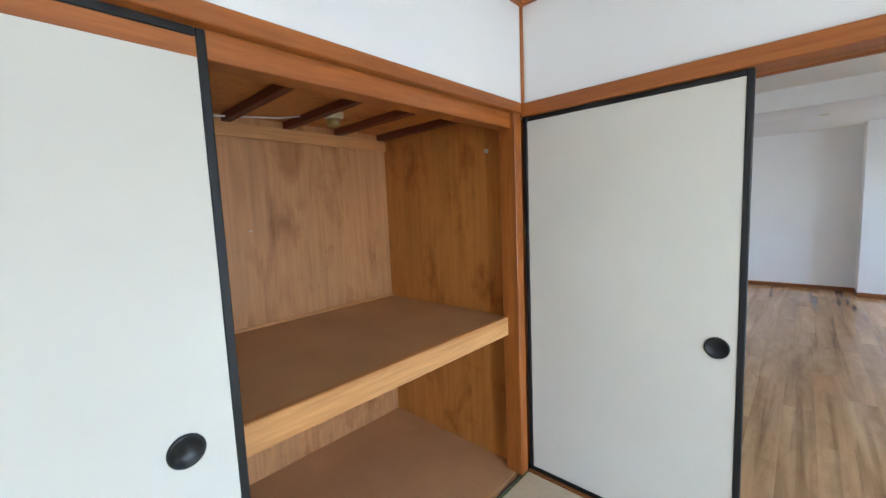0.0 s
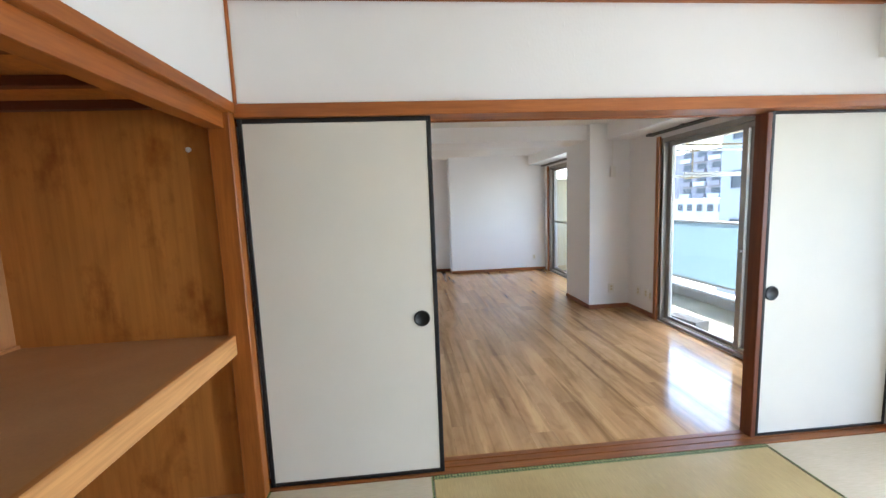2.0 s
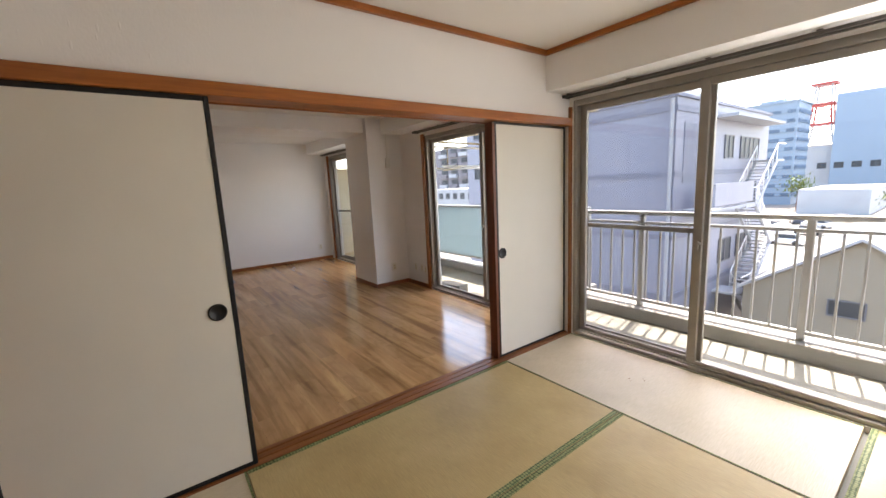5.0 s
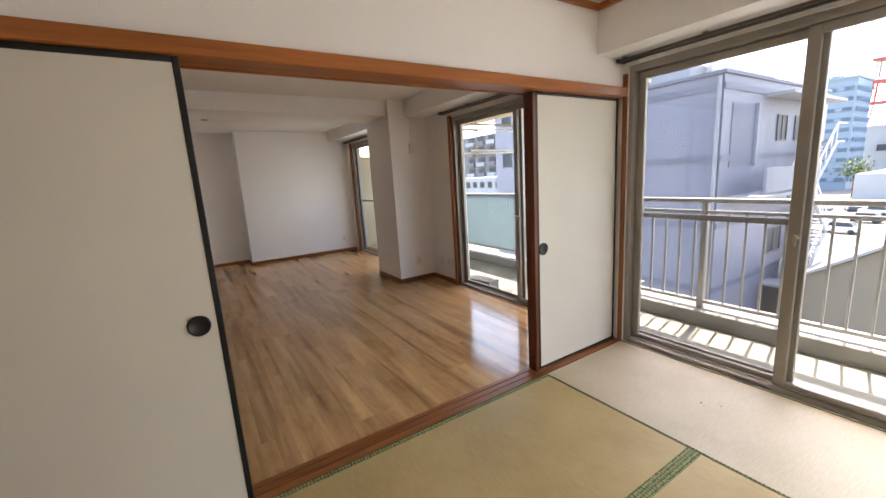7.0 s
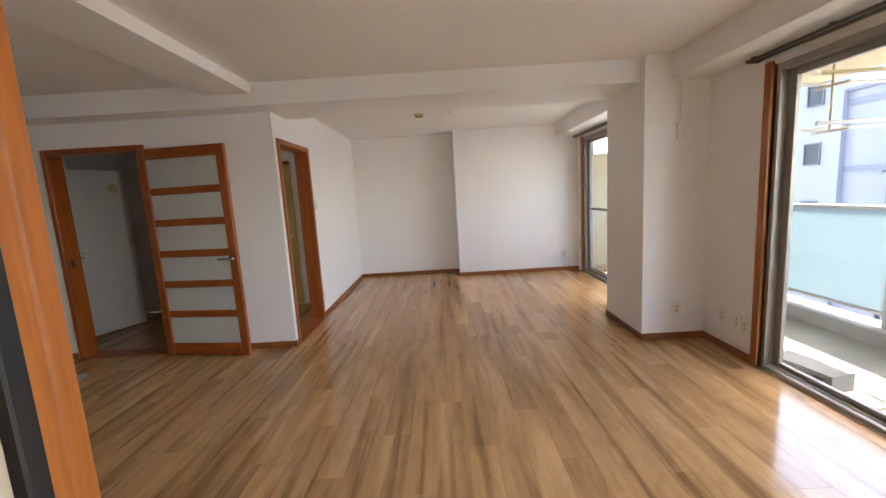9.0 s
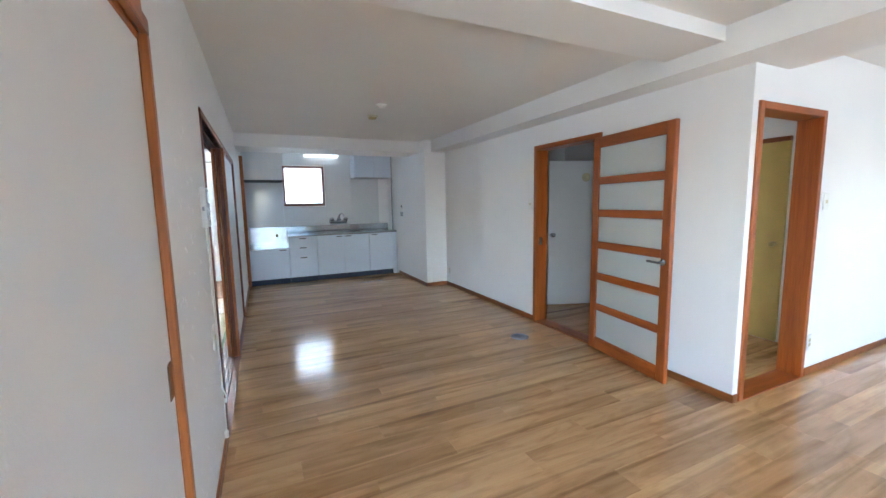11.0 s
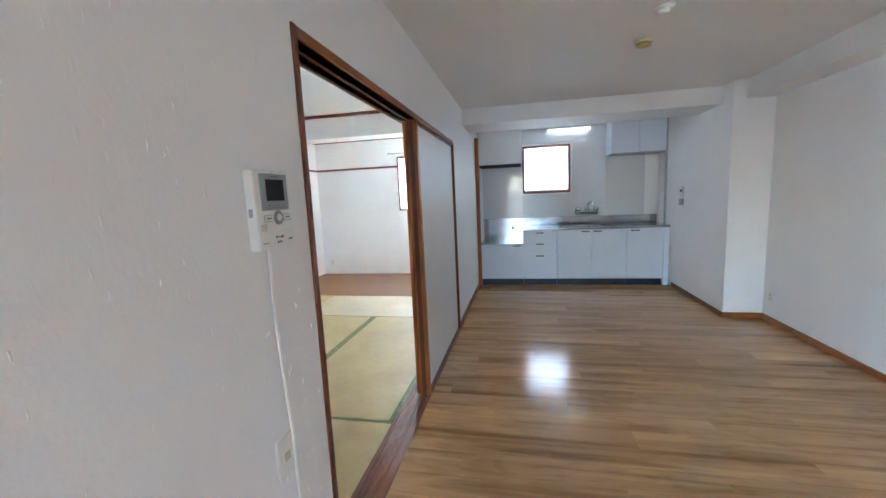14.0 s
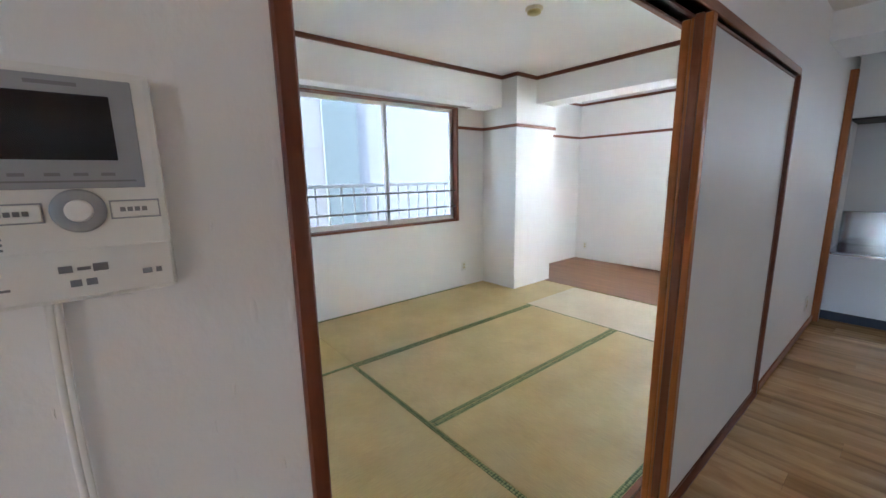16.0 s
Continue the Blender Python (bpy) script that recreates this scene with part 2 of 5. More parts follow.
M_PLYS = plywood("plywood_side", (0.34, 0.112, 0.018), (0.56, 0.23, 0.05), (0.60, 0.44, 0.32))
M_PLYF = plain("plywood_flat", (0.52, 0.285, 0.13), 0.58, var=0.12, scale=2.2, fine=90, relief=0.1)
M_JOIST = wood("closet_joist", (0.10, 0.026, 0.010), (0.18, 0.055, 0.02), 0, 0.6, 18)
M_FLOOR = planks_mat()
M_FUSUMA = plain("fusuma_paper", (0.70, 0.67, 0.60), 0.75, var=0.03, scale=2, fine=300, relief=0.06)
M_VINYL = wallpaper("panel_vinyl", (0.78, 0.77, 0.76), 0.4)
M_VINYL_WAVY = plain("wavy_panel_vinyl", (0.74, 0.735, 0.73), 0.5, var=0.02, scale=2, fine=26, relief=0.55)
M_LACQ = plain("black_lacquer", (0.009, 0.009, 0.010), 0.42, var=0.2, relief=0.02)
M_PULL = plain("dark_pull", (0.03, 0.022, 0.02), 0.35, var=0.2)
M_ALU = plain("grey_aluminium", (0.36, 0.335, 0.30), 0.42, 0.5, var=0.06)
M_CRAIL = plain("dark_curtain_rail", (0.085, 0.078, 0.07), 0.4, 0.4, var=0.1)
M_ALUW = plain("pale_aluminium", (0.72, 0.71, 0.68), 0.4, 0.3, var=0.05)
M_STEEL = plain("stainless", (0.37, 0.38, 0.40), 0.14, 1.0, var=0.12, relief=0.03)
M_CHROME = plain("chrome", (0.6, 0.6, 0.62), 0.07, 1.0, var=0.02, relief=0.0)
M_BRASS = plain("dull_brass", (0.52, 0.42, 0.18), 0.3, 0.7, var=0.08)
M_HANDLE = plain("dark_grey_handle", (0.10, 0.10, 0.11), 0.35, 0.3)
M_PLASTIC = plain("white_plastic", (0.80, 0.79, 0.75), 0.35, var=0.03, relief=0.02)
M_IVORY = plain("ivory_plastic", (0.62, 0.55, 0.36), 0.4, var=0.05)
M_GREYP = plain("silver_grey_plastic", (0.35, 0.36, 0.38), 0.35, 0.3, var=0.03)
M_SCREEN = plain("dark_screen", (0.012, 0.010, 0.012), 0.12, var=0.1, relief=0.0)
M_INK = plain("grey_print", (0.22, 0.22, 0.23), 0.6, var=0.05)
M_CAB = plain("white_cabinet", (0.68, 0.73, 0.82), 0.3, var=0.006, scale=1.0, relief=0.0, coat=0.1)
M_PANEL = plain("gloss_wall_panel", (0.66, 0.67, 0.68), 0.10, var=0.008, scale=1.0, relief=0.0, coat=0.3)
M_KICK = plain("navy_kick", (0.02, 0.03, 0.06), 0.5, var=0.15)
M_DOORW = plain("white_door", (0.74, 0.74, 0.74), 0.4, var=0.02, relief=0.03)
M_CONC = plain("pale_concrete", (0.25, 0.24, 0.22), 0.85, var=0.12, scale=3, relief=0.3)
M_BALC = plain("balcony_coating", (0.205, 0.20, 0.165), 0.75, var=0.12, scale=2.5, relief=0.2)
M_CREAM = plain("cream_paint", (0.58, 0.50, 0.33), 0.7, var=0.05, scale=2, relief=0.15)
M_RAIL = plain("white_rail_paint", (0.36, 0.355, 0.335), 0.4, 0.2, var=0.05)
M_FROST = frosted("aqua_frosted", (0.36, 0.435, 0.455), 0.55)
M_FROSTW = frosted("white_frosted", (0.85, 0.85, 0.84), 0.75)
M_DOORGL = frosted("door_frosted", (0.78, 0.80, 0.78), 0.5)
M_GLASS = glass("window_glass", (0.97, 0.98, 0.98))
M_MESH = glass("fly_screen_mesh", (0.86, 0.86, 0.87), 0.0)
M_TAT_X = tatami_mat("rush_x", (0.46, 0.335, 0.135), (0.57, 0.43, 0.195), 0)
# Sheen of the turned weave, painted in as a paler straw colour.
M_TAT_SHEEN = tatami_mat("rush_sheen_y", (0.55, 0.46, 0.32), (0.64, 0.54, 0.39), 1)
M_TAT_XY = tatami_mat("rush_straw_y", (0.46, 0.335, 0.135), (0.57, 0.43, 0.195), 1)
M_HERI = border_cloth("green_border")
M_BROWNFLOOR = wood("alcove_board", (0.17, 0.075, 0.035), (0.26, 0.12, 0.055), 1, 0.5, 8)
M_RUBBER = plain("dark_rubber", (0.03, 0.03, 0.03), 0.6)
M_YELLOW = plain("yellow_room_wall", (0.55, 0.40, 0.12), 0.7, var=0.05)

# ---- mesh tools ----


def box(bm, x0, x1, y0, y1, z0, z1):
    v = [bm.verts.new((x, y, z)) for x in (x0, x1) for y in (y0, y1) for z in (z0, z1)]
    for f in ((0, 1, 3, 2), (4, 6, 7, 5), (0, 4, 5, 1), (2, 3, 7, 6), (0, 2, 6, 4), (1, 5, 7, 3)):
        bm.faces.new([v[i] for i in f])
    return v


def bevelled(bm, w, seg=1):
    if w:
        bmesh.ops.bevel(bm, geom=bm.edges[:] + bm.verts[:], offset=w, segments=seg, affect="EDGES", profile=0.6)
    return bm


def bx(x0, x1, y0, y1, z0, z1, bevel=0.0, seg=1):
    bm = bmesh.new()
    box(bm, x0, x1, y0, y1, z0, z1)
    return bevelled(bm, bevel, seg)


def cyl(bm, a, b, r, r2=None, n=16):
    """A round bar from a to b."""
    a, b = Vector(a), Vector(b)
    d = b - a
    m = Matrix.Translation((a + b) / 2) @ d.to_track_quat("Z", "Y").to_matrix().to_4x4()
    bmesh.ops.create_cone(bm, cap_ends=True, segments=n, radius1=r, radius2=r if r2 is None else r2, depth=d.length, matrix=m)
    return bm


def rod(a, b, r, r2=None, n=16):
    return cyl(bmesh.new(), a, b, r, r2, n)


def lathe(profile, m=None, n=32):
    """A turned body from (radius, height) pairs, round its own z, then set by m."""
    bm = bmesh.new()
    rings = []
    for r, h in profile:
        rings.append([bm.verts.new((r * math.cos(2 * math.pi * i / n), r * math.sin(2 * math.pi * i / n), h)) for i in range(n)])
    for p, q in zip(rings, rings[1:]):
        for i in range(n):
            bm.faces.new((p[i], p[(i + 1) % n], q[(i + 1) % n], q[i]))
    for ring, flip in ((rings[0], True), (rings[-1], False)):
        bm.faces.new(ring[::-1] if flip else ring)
    for f in bm.faces:
        f.smooth = True
    if m is not None:
        bmesh.ops.transform(bm, matrix=m, verts=bm.verts)
    return bm


def mesh_of(name, bm, mat):
    me = bpy.data.meshes.new(name)
    bmesh.ops.recalc_face_normals(bm, faces=bm.faces)
    bm.to_mesh(me)
    bm.free()
    me.materials.append(mat)
    return me


def part(name, bm, mat, parent, label=""):
    ob = new(name, mesh_of(name, bm, mat))
    if parent is not None:
        ob.parent = parent
        ob.matrix_parent_inverse = parent.matrix_world.inverted()
    return tagged(ob, label)


def structure(name, bm, mat, label, category):
    return tagged(new(name, mesh_of(name, bm, mat)), label, category, kind="structure")


def thing(name, place, label, category, group="", kind=""):
    ob = new(name)
    ob.empty_display_size = 0.1
    ob.matrix_basis = Matrix.Translation(place)
    bpy.context.view_layer.update()
    return tagged(ob, label, category, group, kind)


def solid(name, bm, mat, label, category, group=""):
    return tagged(new(name, mesh_of(name, bm, mat)), label, category, group)


def slab(axis, a0, a1, u0, u1, z0, z1, holes=()):
    """A wall of thickness a0..a1 across the given axis, along u and z, with openings (u0, u1, z0, z1) right through it."""
    us = sorted({u0, u1, *(h[0] for h in holes), *(h[1] for h in holes)})
    zs = sorted({z0, z1, *(h[2] for h in holes), *(h[3] for h in holes)})
    us, zs = [u for u in us if u0 <= u <= u1], [z for z in zs if z0 <= z <= z1]
    full = {}
    for i in range(len(us) - 1):
        for k in range(len(zs) - 1):
            cu, cz = (us[i] + us[i + 1]) / 2, (zs[k] + zs[k + 1]) / 2
            full[i, k] = not any(h[0] < cu < h[1] and h[2] < cz < h[3] for h in holes)
    bm = bmesh.new()

    def vert(a, u, z):
        return bm.verts.new((a, u, z) if axis == "x" else (u, a, z))

    def quad(*c):
        bm.faces.new([vert(*p) for p in c])

    for (i, k), on in full.items():
        if not on:
            continue
        p, q, r, s = us[i], us[i + 1], zs[k], zs[k + 1]
        quad((a0, p, r), (a0, q, r), (a0, q, s), (a0, p, s))
        quad((a1, p, r), (a1, p, s), (a1, q, s), (a1, q, r))
        if not full.get((i - 1, k)):
            quad((a0, p, r), (a0, p, s), (a1, p, s), (a1, p, r))
        if not full.get((i + 1, k)):
            quad((a0, q, r), (a1, q, r), (a1, q, s), (a0, q, s))
        if not full.get((i, k - 1)):
            quad((a0, p, r), (a1, p, r), (a1, q, r), (a0, q, r))
        if not full.get((i, k + 1)):
            quad((a0, p, s), (a0, q, s), (a1, q, s), (a1, p, s))
    bmesh.ops.remove_doubles(bm, verts=bm.verts, dist=1e-5)
    return bm

# ---- large structure ----
YA, YB = 1.725, 1.835      # the dividing wall between tatami rooms and living room
XE = 2.525                 # window wall
XC = -0.965                # closet front in the first tatami room
YS = -1.12                 # south wall
YH = 4.78                  # hall wall
H1, HL, H2 = 2.34, 2.28, 2.415
WIN = {"window_1": (-0.30, 1.69, 0.0, 2.0), "window_2": (1.87, 3.88, 0.0, 2.0), "window_3": (5.55, 7.25, 0.0, 2.03)}

structure("wall_east", slab("x", XE, XE + 0.17, YS - 0.15, 8.0, -0.2, 2.6, list(WIN.values())), M_WALL, "white papered wall with three balcony windows", "wall")
structure("wall_south", slab("y", YS - 0.15, YS, -7.75, XE, -0.2, 2.6, [(-5.03, -3.20, 0.81, 2.10)]), M_WALL, "white papered wall with a sliding window", "wall")
structure("wall_west", slab("x", -7.75, -7.55, YS, 1.80, -0.2, 2.6, [(0.39, 1.25, 1.12, 2.03)]), M_WALL, "white papered alcove wall with a small window", "wall")
structure("wall_kitchen", slab("x", -7.46, -7.30, 1.80, 4.90, -0.2, 2.6, [(2.49, 3.20, 1.31, 2.03)]), M_WALL, "white kitchen wall with a small frosted window", "wall")
structure("wall_dividing", slab("y", YA, YB, -7.55, -1.02, 0.0, 2.6, [(-4.78, -2.126, 0.0, 1.811)]), M_WALL, "white papered wall with raised flecks", "wall")
structure("wall_over_fusuma", bx(-1.02, XE, YA - 0.005, YB, 1.862, 2.6), M_WALL, "white papered wall over the sliding doors", "wall")
structure("wall_beside_post", bx(1.695, XE, 1.80, YB, 0.0, 1.80), M_WALL, "white papered fixed panel", "wall")
structure("wall_hall", slab("y", YH, YH + 0.12, -7.30, -1.155, 0.0, 2.6, [(-3.03, -2.19, 0.0, 1.865)]), M_WALL, "white papered wall with the hall door", "wall")
structure("wall_inner", slab("x", -1.155, -1.035, YH, 7.82, 0.0, 2.6, [(4.865, 5.61, 0.0, 1.865)]), M_WALL, "white papered wall with a narrow door opening", "wall")
structure("wall_north", bx(-1.155, XE, 7.82, 7.97, -0.2, 2.6), M_WALL, "white papered far wall", "wall")
structure("wall_column_far", bx(0.612, XE, 7.47, 7.82, 0.0, 2.5), M_WALL, "white papered chimney-like wall projection", "wall")
structure("wall_pillar_balcony", bx(2.013, XE, 4.465, 5.16, 0.0, 2.5), M_WALL, "white papered square pillar", "pillar")
structure("wall_pillar_kitchen", bx(-7.30, -5.30, 4.43, YH, 0.0, 2.5), M_WALL, "white papered wall projection beside the kitchen", "pillar")
structure("wall_room_divider", bx(-2.10, -2.02, YS, YA, 0.0, 2.5), M_WALL, "white papered wall behind the closet", "wall")
structure("wall_over_closet", bx(-1.06, XC, YS, 1.72, 1.866, 2.5), M_WALL, "white papered wall over the closet", "wall")
structure("wall_beside_closet", bx(-1.06, XC, YS, -0.78, 0.0, 1.866), M_WALL, "white papered wall beside the closet", "wall")
structure("pillar_tatami_room", bx(-6.12, -5.43, YS, -0.60, 0.0, 2.5, 0.004), M_WALL, "white papered square pillar", "pillar")
# beams
structure("beam_cross", bx(-5.50, 2.013, 4.54, 5.14, 2.105, 2.5), M_WALL, "white papered ceiling beam", "beam")
structure("beam_small", bx(-1.44, -1.075, YB, 4.54, 2.20, 2.5), M_WALL, "white papered shallow ceiling beam", "beam")
structure("beam_kitchen", bx(-6.10, -5.50, YB, 4.78, 2.11, 2.5), M_WALL, "white papered ceiling beam before the kitchen", "beam")
structure("beam_window_living", bx(2.23, XE, YB, 4.465, 2.085, 2.5), M_WALL, "white papered beam over the balcony window", "beam")
structure("beam_window_far", bx(2.19, XE, 5.16, 7.47, 2.09, 2.5), M_WALL, "white papered beam over the far window", "beam")
structure("beam_window_tatami", bx(2.225, XE, YS, YA - 0.005, 2.045, 2.5), M_WALL, "white papered beam over the balcony window", "beam")
structure("beam_south", bx(-5.43, -2.10, YS, -0.82, 2.085, 2.5), M_WALL, "white papered beam over the sliding window", "beam")
structure("beam_alcove", bx(-6.10, -5.77, -0.60, YA, 2.125, 2.5), M_WALL, "white papered beam before the alcove", "beam")
# ceilings
structure("ceiling_tatami", bx(-1.06, XE, YS, YA, H1, H1 + 0.1), M_CEIL, "pale papered ceiling", "ceiling")
structure("ceiling_living", bx(-7.30, XE, YB, 7.82, HL, HL + 0.1), M_CEIL, "pale papered ceiling", "ceiling")
structure("ceiling_second", bx(-7.55, -2.10, YS, YA, H2, H2 + 0.1), M_CEIL, "pale papered ceiling", "ceiling")
# bases under the floors
structure("floor_base", bx(-7.75, XE + 0.17, YS - 0.15, 8.0, -0.25, -0.035), M_CONC, "concrete floor slab", "floor")
# hall and the narrow room
structure("wall_hall_back", bx(-4.3, -1.2, 6.3, 6.4, 0.0, 2.5), M_WALL, "white hall wall", "wall")
structure("wall_hall_side", bx(-4.4, -4.3, 4.9, 6.4, 0.0, 2.5), M_WALL, "white hall wall", "wall")
structure("wall_toilet_back", bx(-2.05, -1.95, 4.9, 6.3, 0.0, 2.5), M_WALL, "white wall of the small room", "wall")
structure("ceiling_hall", bx(-7.30, -1.155, 4.90, 6.5, 2.2, 2.28), M_CEIL, "pale hall ceiling", "ceiling")


def edge_trim(name, bm, mat, label):
    return structure(name, bm, mat, label, "trim")


# brown skirting of the living room
for i, c in enumerate((
        (-5.30, -3.075, YH - 0.012, YH), (-2.145, -1.023, YH - 0.012, YH), (-1.035, -1.023, YH, 4.82), (-1.035, -1.023, 5.655, 7.82),
        (-1.023, 0.612, 7.808, 7.82), (0.60, 0.612, 7.458, 7.808), (0.612, XE, 7.458, 7.47), (2.001, 2.013, 4.453, 5.172),
        (2.013, XE, 4.453, 4.465), (2.513, XE, 3.94, 4.453), (-5.30, -5.288, 4.418, YH - 0.012), (-6.66, -5.30, 4.418, 4.43),
        (-2.04, -1.03, YB, YB + 0.012), (-6.60, -4.82, YB, YB + 0.012))):
    x0, x1, y0, y1 = c
    edge_trim("baseboard", bx(x0, x1, y0, y1, 0.0, 0.055, 0.003), M_KAMOI, "brown wooden skirting board")

# ---- timber of the first tatami room ----
edge_trim("trim_lintel", bevelled(bx(XC, XE, 1.69, 1.853, 1.802, 1.862), 0.003), M_SUGI, "orange-brown wooden lintel with sliding tracks")
edge_trim("trim_lintel_closet", bx(-1.055, XC + 0.012, -0.80, 1.69, 1.818, 1.866, 0.003), M_SUGI_Y, "orange-brown wooden closet lintel")
edge_trim("trim_lintel_closet_lower", bx(-1.06, XC - 0.02, -0.78, 1.64, 1.748, 1.818, 0.002), M_SUGI_Y, "orange-brown inner closet rail")
edge_trim("trim_closet_post", bx(-1.055, XC + 0.003, 1.64, 1.70, 0.0, 1.818, 0.003), M_SUGI_Z, "orange-brown closet corner post")
edge_trim("trim_post", bx(1.662, 1.690, 1.750, 1.828, 0.0, 1.795, 0.003), M_DARKWOOD_Z, "dark brown wooden post between sliding doors")
edge_trim("trim_corner", bx(XC, XC + 0.014, 1.705, 1.719, 1.862, H1, 0.003), M_SUGI_Z, "thin brown corner strip")
edge_trim("trim_window_post", bx(XE - 0.02, XE + 0.01, 1.692, 1.72, 0.0, 1.95, 0.003), M_KAMOI_Z, "brown wooden window casing")
edge_trim("trim_crown_north", bx(XC, 2.225, 1.69, 1.719, H1 - 0.036, H1, 0.003), M_SUGI, "orange-brown ceiling moulding")
edge_trim("trim_crown_east", bx(2.195, 2.224, YS, 1.69, H1 - 0.036, H1, 0.003), M_SUGI_Y, "orange-brown ceiling moulding")
edge_trim("trim_crown_west", bx(XC, XC + 0.03, YS, 1.69, H1 - 0.036, H1, 0.003), M_SUGI_Y, "orange-brown ceiling moulding")
# jamb and lintel seen from the living room
edge_trim("trim_jamb_living", bx(-1.035, -1.005, 1.830, 1.851, 0.0, 1.795, 0.003), M_SUGI_Z, "orange-brown door jamb")
edge_trim("trim_lintel_living", bx(-1.03, XE, YB, 1.852, 1.795, 1.84, 0.002), M_KAMOI, "orange-brown door lintel")
# threshold with its grooves
bm = bmesh.new()
for y0, y1, h in ((1.695, 1.712, 0.006), (1.716, 1.742, 0.003), (1.748, 1.760, 0.006), (1.764, 1.790, 0.003), (1.796, 1.826, 0.006)):
    box(bm, XC, XE, y0, y1, -0.03, h)
edge_trim("trim_threshold", bm, M_KAMOI, "brown wooden threshold with two grooves")
bm = bmesh.new()
for y0, y1, h in ((1.695, 1.720, 0.006), (1.724, 1.750, 0.002), (1.756, 1.775, 0.006), (1.779, 1.800, 0.002), (1.806, 1.852, 0.006)):
    box(bm, -4.78, -2.10, y0, y1, -0.03, h)
edge_trim("trim_threshold_second", bm, M_DARKWOOD, "brown wooden threshold with two grooves")
# second opening
edge_trim("trim_jamb_second", bx(-2.150, -2.125, 1.70, 1.843, 0.0, 1.85, 0.003), M_DARKWOOD_Z, "dark red-brown door jamb")
edge_trim("trim_lintel_second", bevelled(bx(-4.80, -2.150, 1.715, 1.843, 1.811, 1.848), 0.003), M_KAMOI, "orange-brown lintel with sliding tracks")
edge_trim("trim_post_second", bx(-3.470, -3.435, 1.785, 1.848, 0.0, 1.808, 0.003), M_SUGI_Z, "orange-brown wooden post")
edge_trim("trim_frame_second", bx(-4.80, -4.775, 1.80, 1.845, 0.0, 1.811, 0.002), M_DARKWOOD_Z, "thin brown door frame")
for y in (1.738, 1.79):
    edge_trim("trim_track_second", bx(-4.775, -2.15, y - 0.006, y + 0.006, 1.803, 1.811, 0.001), M_DARKWOOD, "dark sliding track under the lintel")
edge_trim("trim_kitchen_post", bx(-6.66, -6.60, YB, YB + 0.05, 0.0, 2.11, 0.003), M_SUGI_Z, "orange-brown post at the kitchen")
# second room mouldings
for c in ((-5.40, -2.10, -0.82, -0.79), (-5.43, -5.40, -0.82, -0.57), (-5.74, -5.43, -0.60, -0.57), (-5.77, -5.74, -0.60, YA), (-2.13, -2.10, -0.79, YA), (-5.74, -2.13, 1.695, YA)):
    edge_trim("trim_crown_second", bx(*c, H2 - 0.036, H2, 0.003), M_DARKWOOD, "brown ceiling moulding")
for c in ((-7.55, -7.53, YS, YA), (-7.53, -6.12, YS, YS + 0.02)):
    edge_trim("trim_crown_alcove", bx(*c, 2.335, 2.37, 0.003), M_DARKWOOD, "brown ceiling moulding in the alcove")
for c in ((-5.43, -5.03, YS, YS + 0.018), (-5.43, -5.412, YS + 0.018, -0.60), (-6.138, -5.412, -0.60, -0.582), (-6.138, -6.12, YS + 0.018, -0.60), (-7.532, -6.138, YS, YS + 0.018), (-7.55, -7.532, YS, 0.39)):
    edge_trim("trim_picture_rail", bx(*c, 1.855, 1.888, 0.003), M_DARKWOOD, "thin brown picture rail")
# closet lining
structure("wall_closet_back", bx(-2.02, -2.0, -0.80, 1.72, 0.0, 1.90), M_PLY, "stained plywood closet back", "closet wall")
structure("wall_closet_side", bx(-2.0, -1.055, 1.70, 1.72, 0.0, 1.90), M_PLYS, "brown plywood closet side", "closet wall")
structure("wall_closet_end", bx(-2.0, -1.06, -0.80, -0.78, 0.0, 1.90), M_PLYS, "brown plywood closet side", "closet wall")
structure("floor_closet", bx(-2.0, -1.0, -0.78, 1.70, -0.03, 0.004), M_PLYF, "brown plywood closet floor", "floor")
edge_trim("trim_closet_ledge", bx(-2.0, -1.985, -0.78, 1.70, 1.772, 1.838, 0.002), M_PINE, "pale board along the closet back")
structure("ceiling_closet", bx(-2.0, -1.06, -0.78, 1.70, 1.875, 1.89), M_PLYS, "dark plywood closet ceiling", "ceiling")
shelf = thing("closet_shelf", (-1.5, 0.5, 0.735), "brown plywood closet shelf with a pale pine edge", "shelf")
part("shelf_board", bx(-2.0, -1.052, -0.78, 1.70, 0.790, 0.812), M_PLYF, shelf)
part("shelf_edge", bx(-1.052, -1.022, -0.78, 1.64, 0.735, 0.828, 0.004), M_PINE, shelf, "pale pine front edge")
part("ledger", bx(-2.0, -1.985, -0.78, 1.70, 0.812, 0.826), M_PINE, shelf)
for y in (-0.2, 0.12, 0.43, 0.74, 1.04, 1.35, 1.66):
    solid("ceiling_joist", bx(-2.0, -1.06, y - 0.02, y + 0.02, 1.838, 1.875, 0.003), M_JOIST, "dark reddish wooden joist under the closet ceiling", "joist", "closet joists")

# ---- sliding doors ----


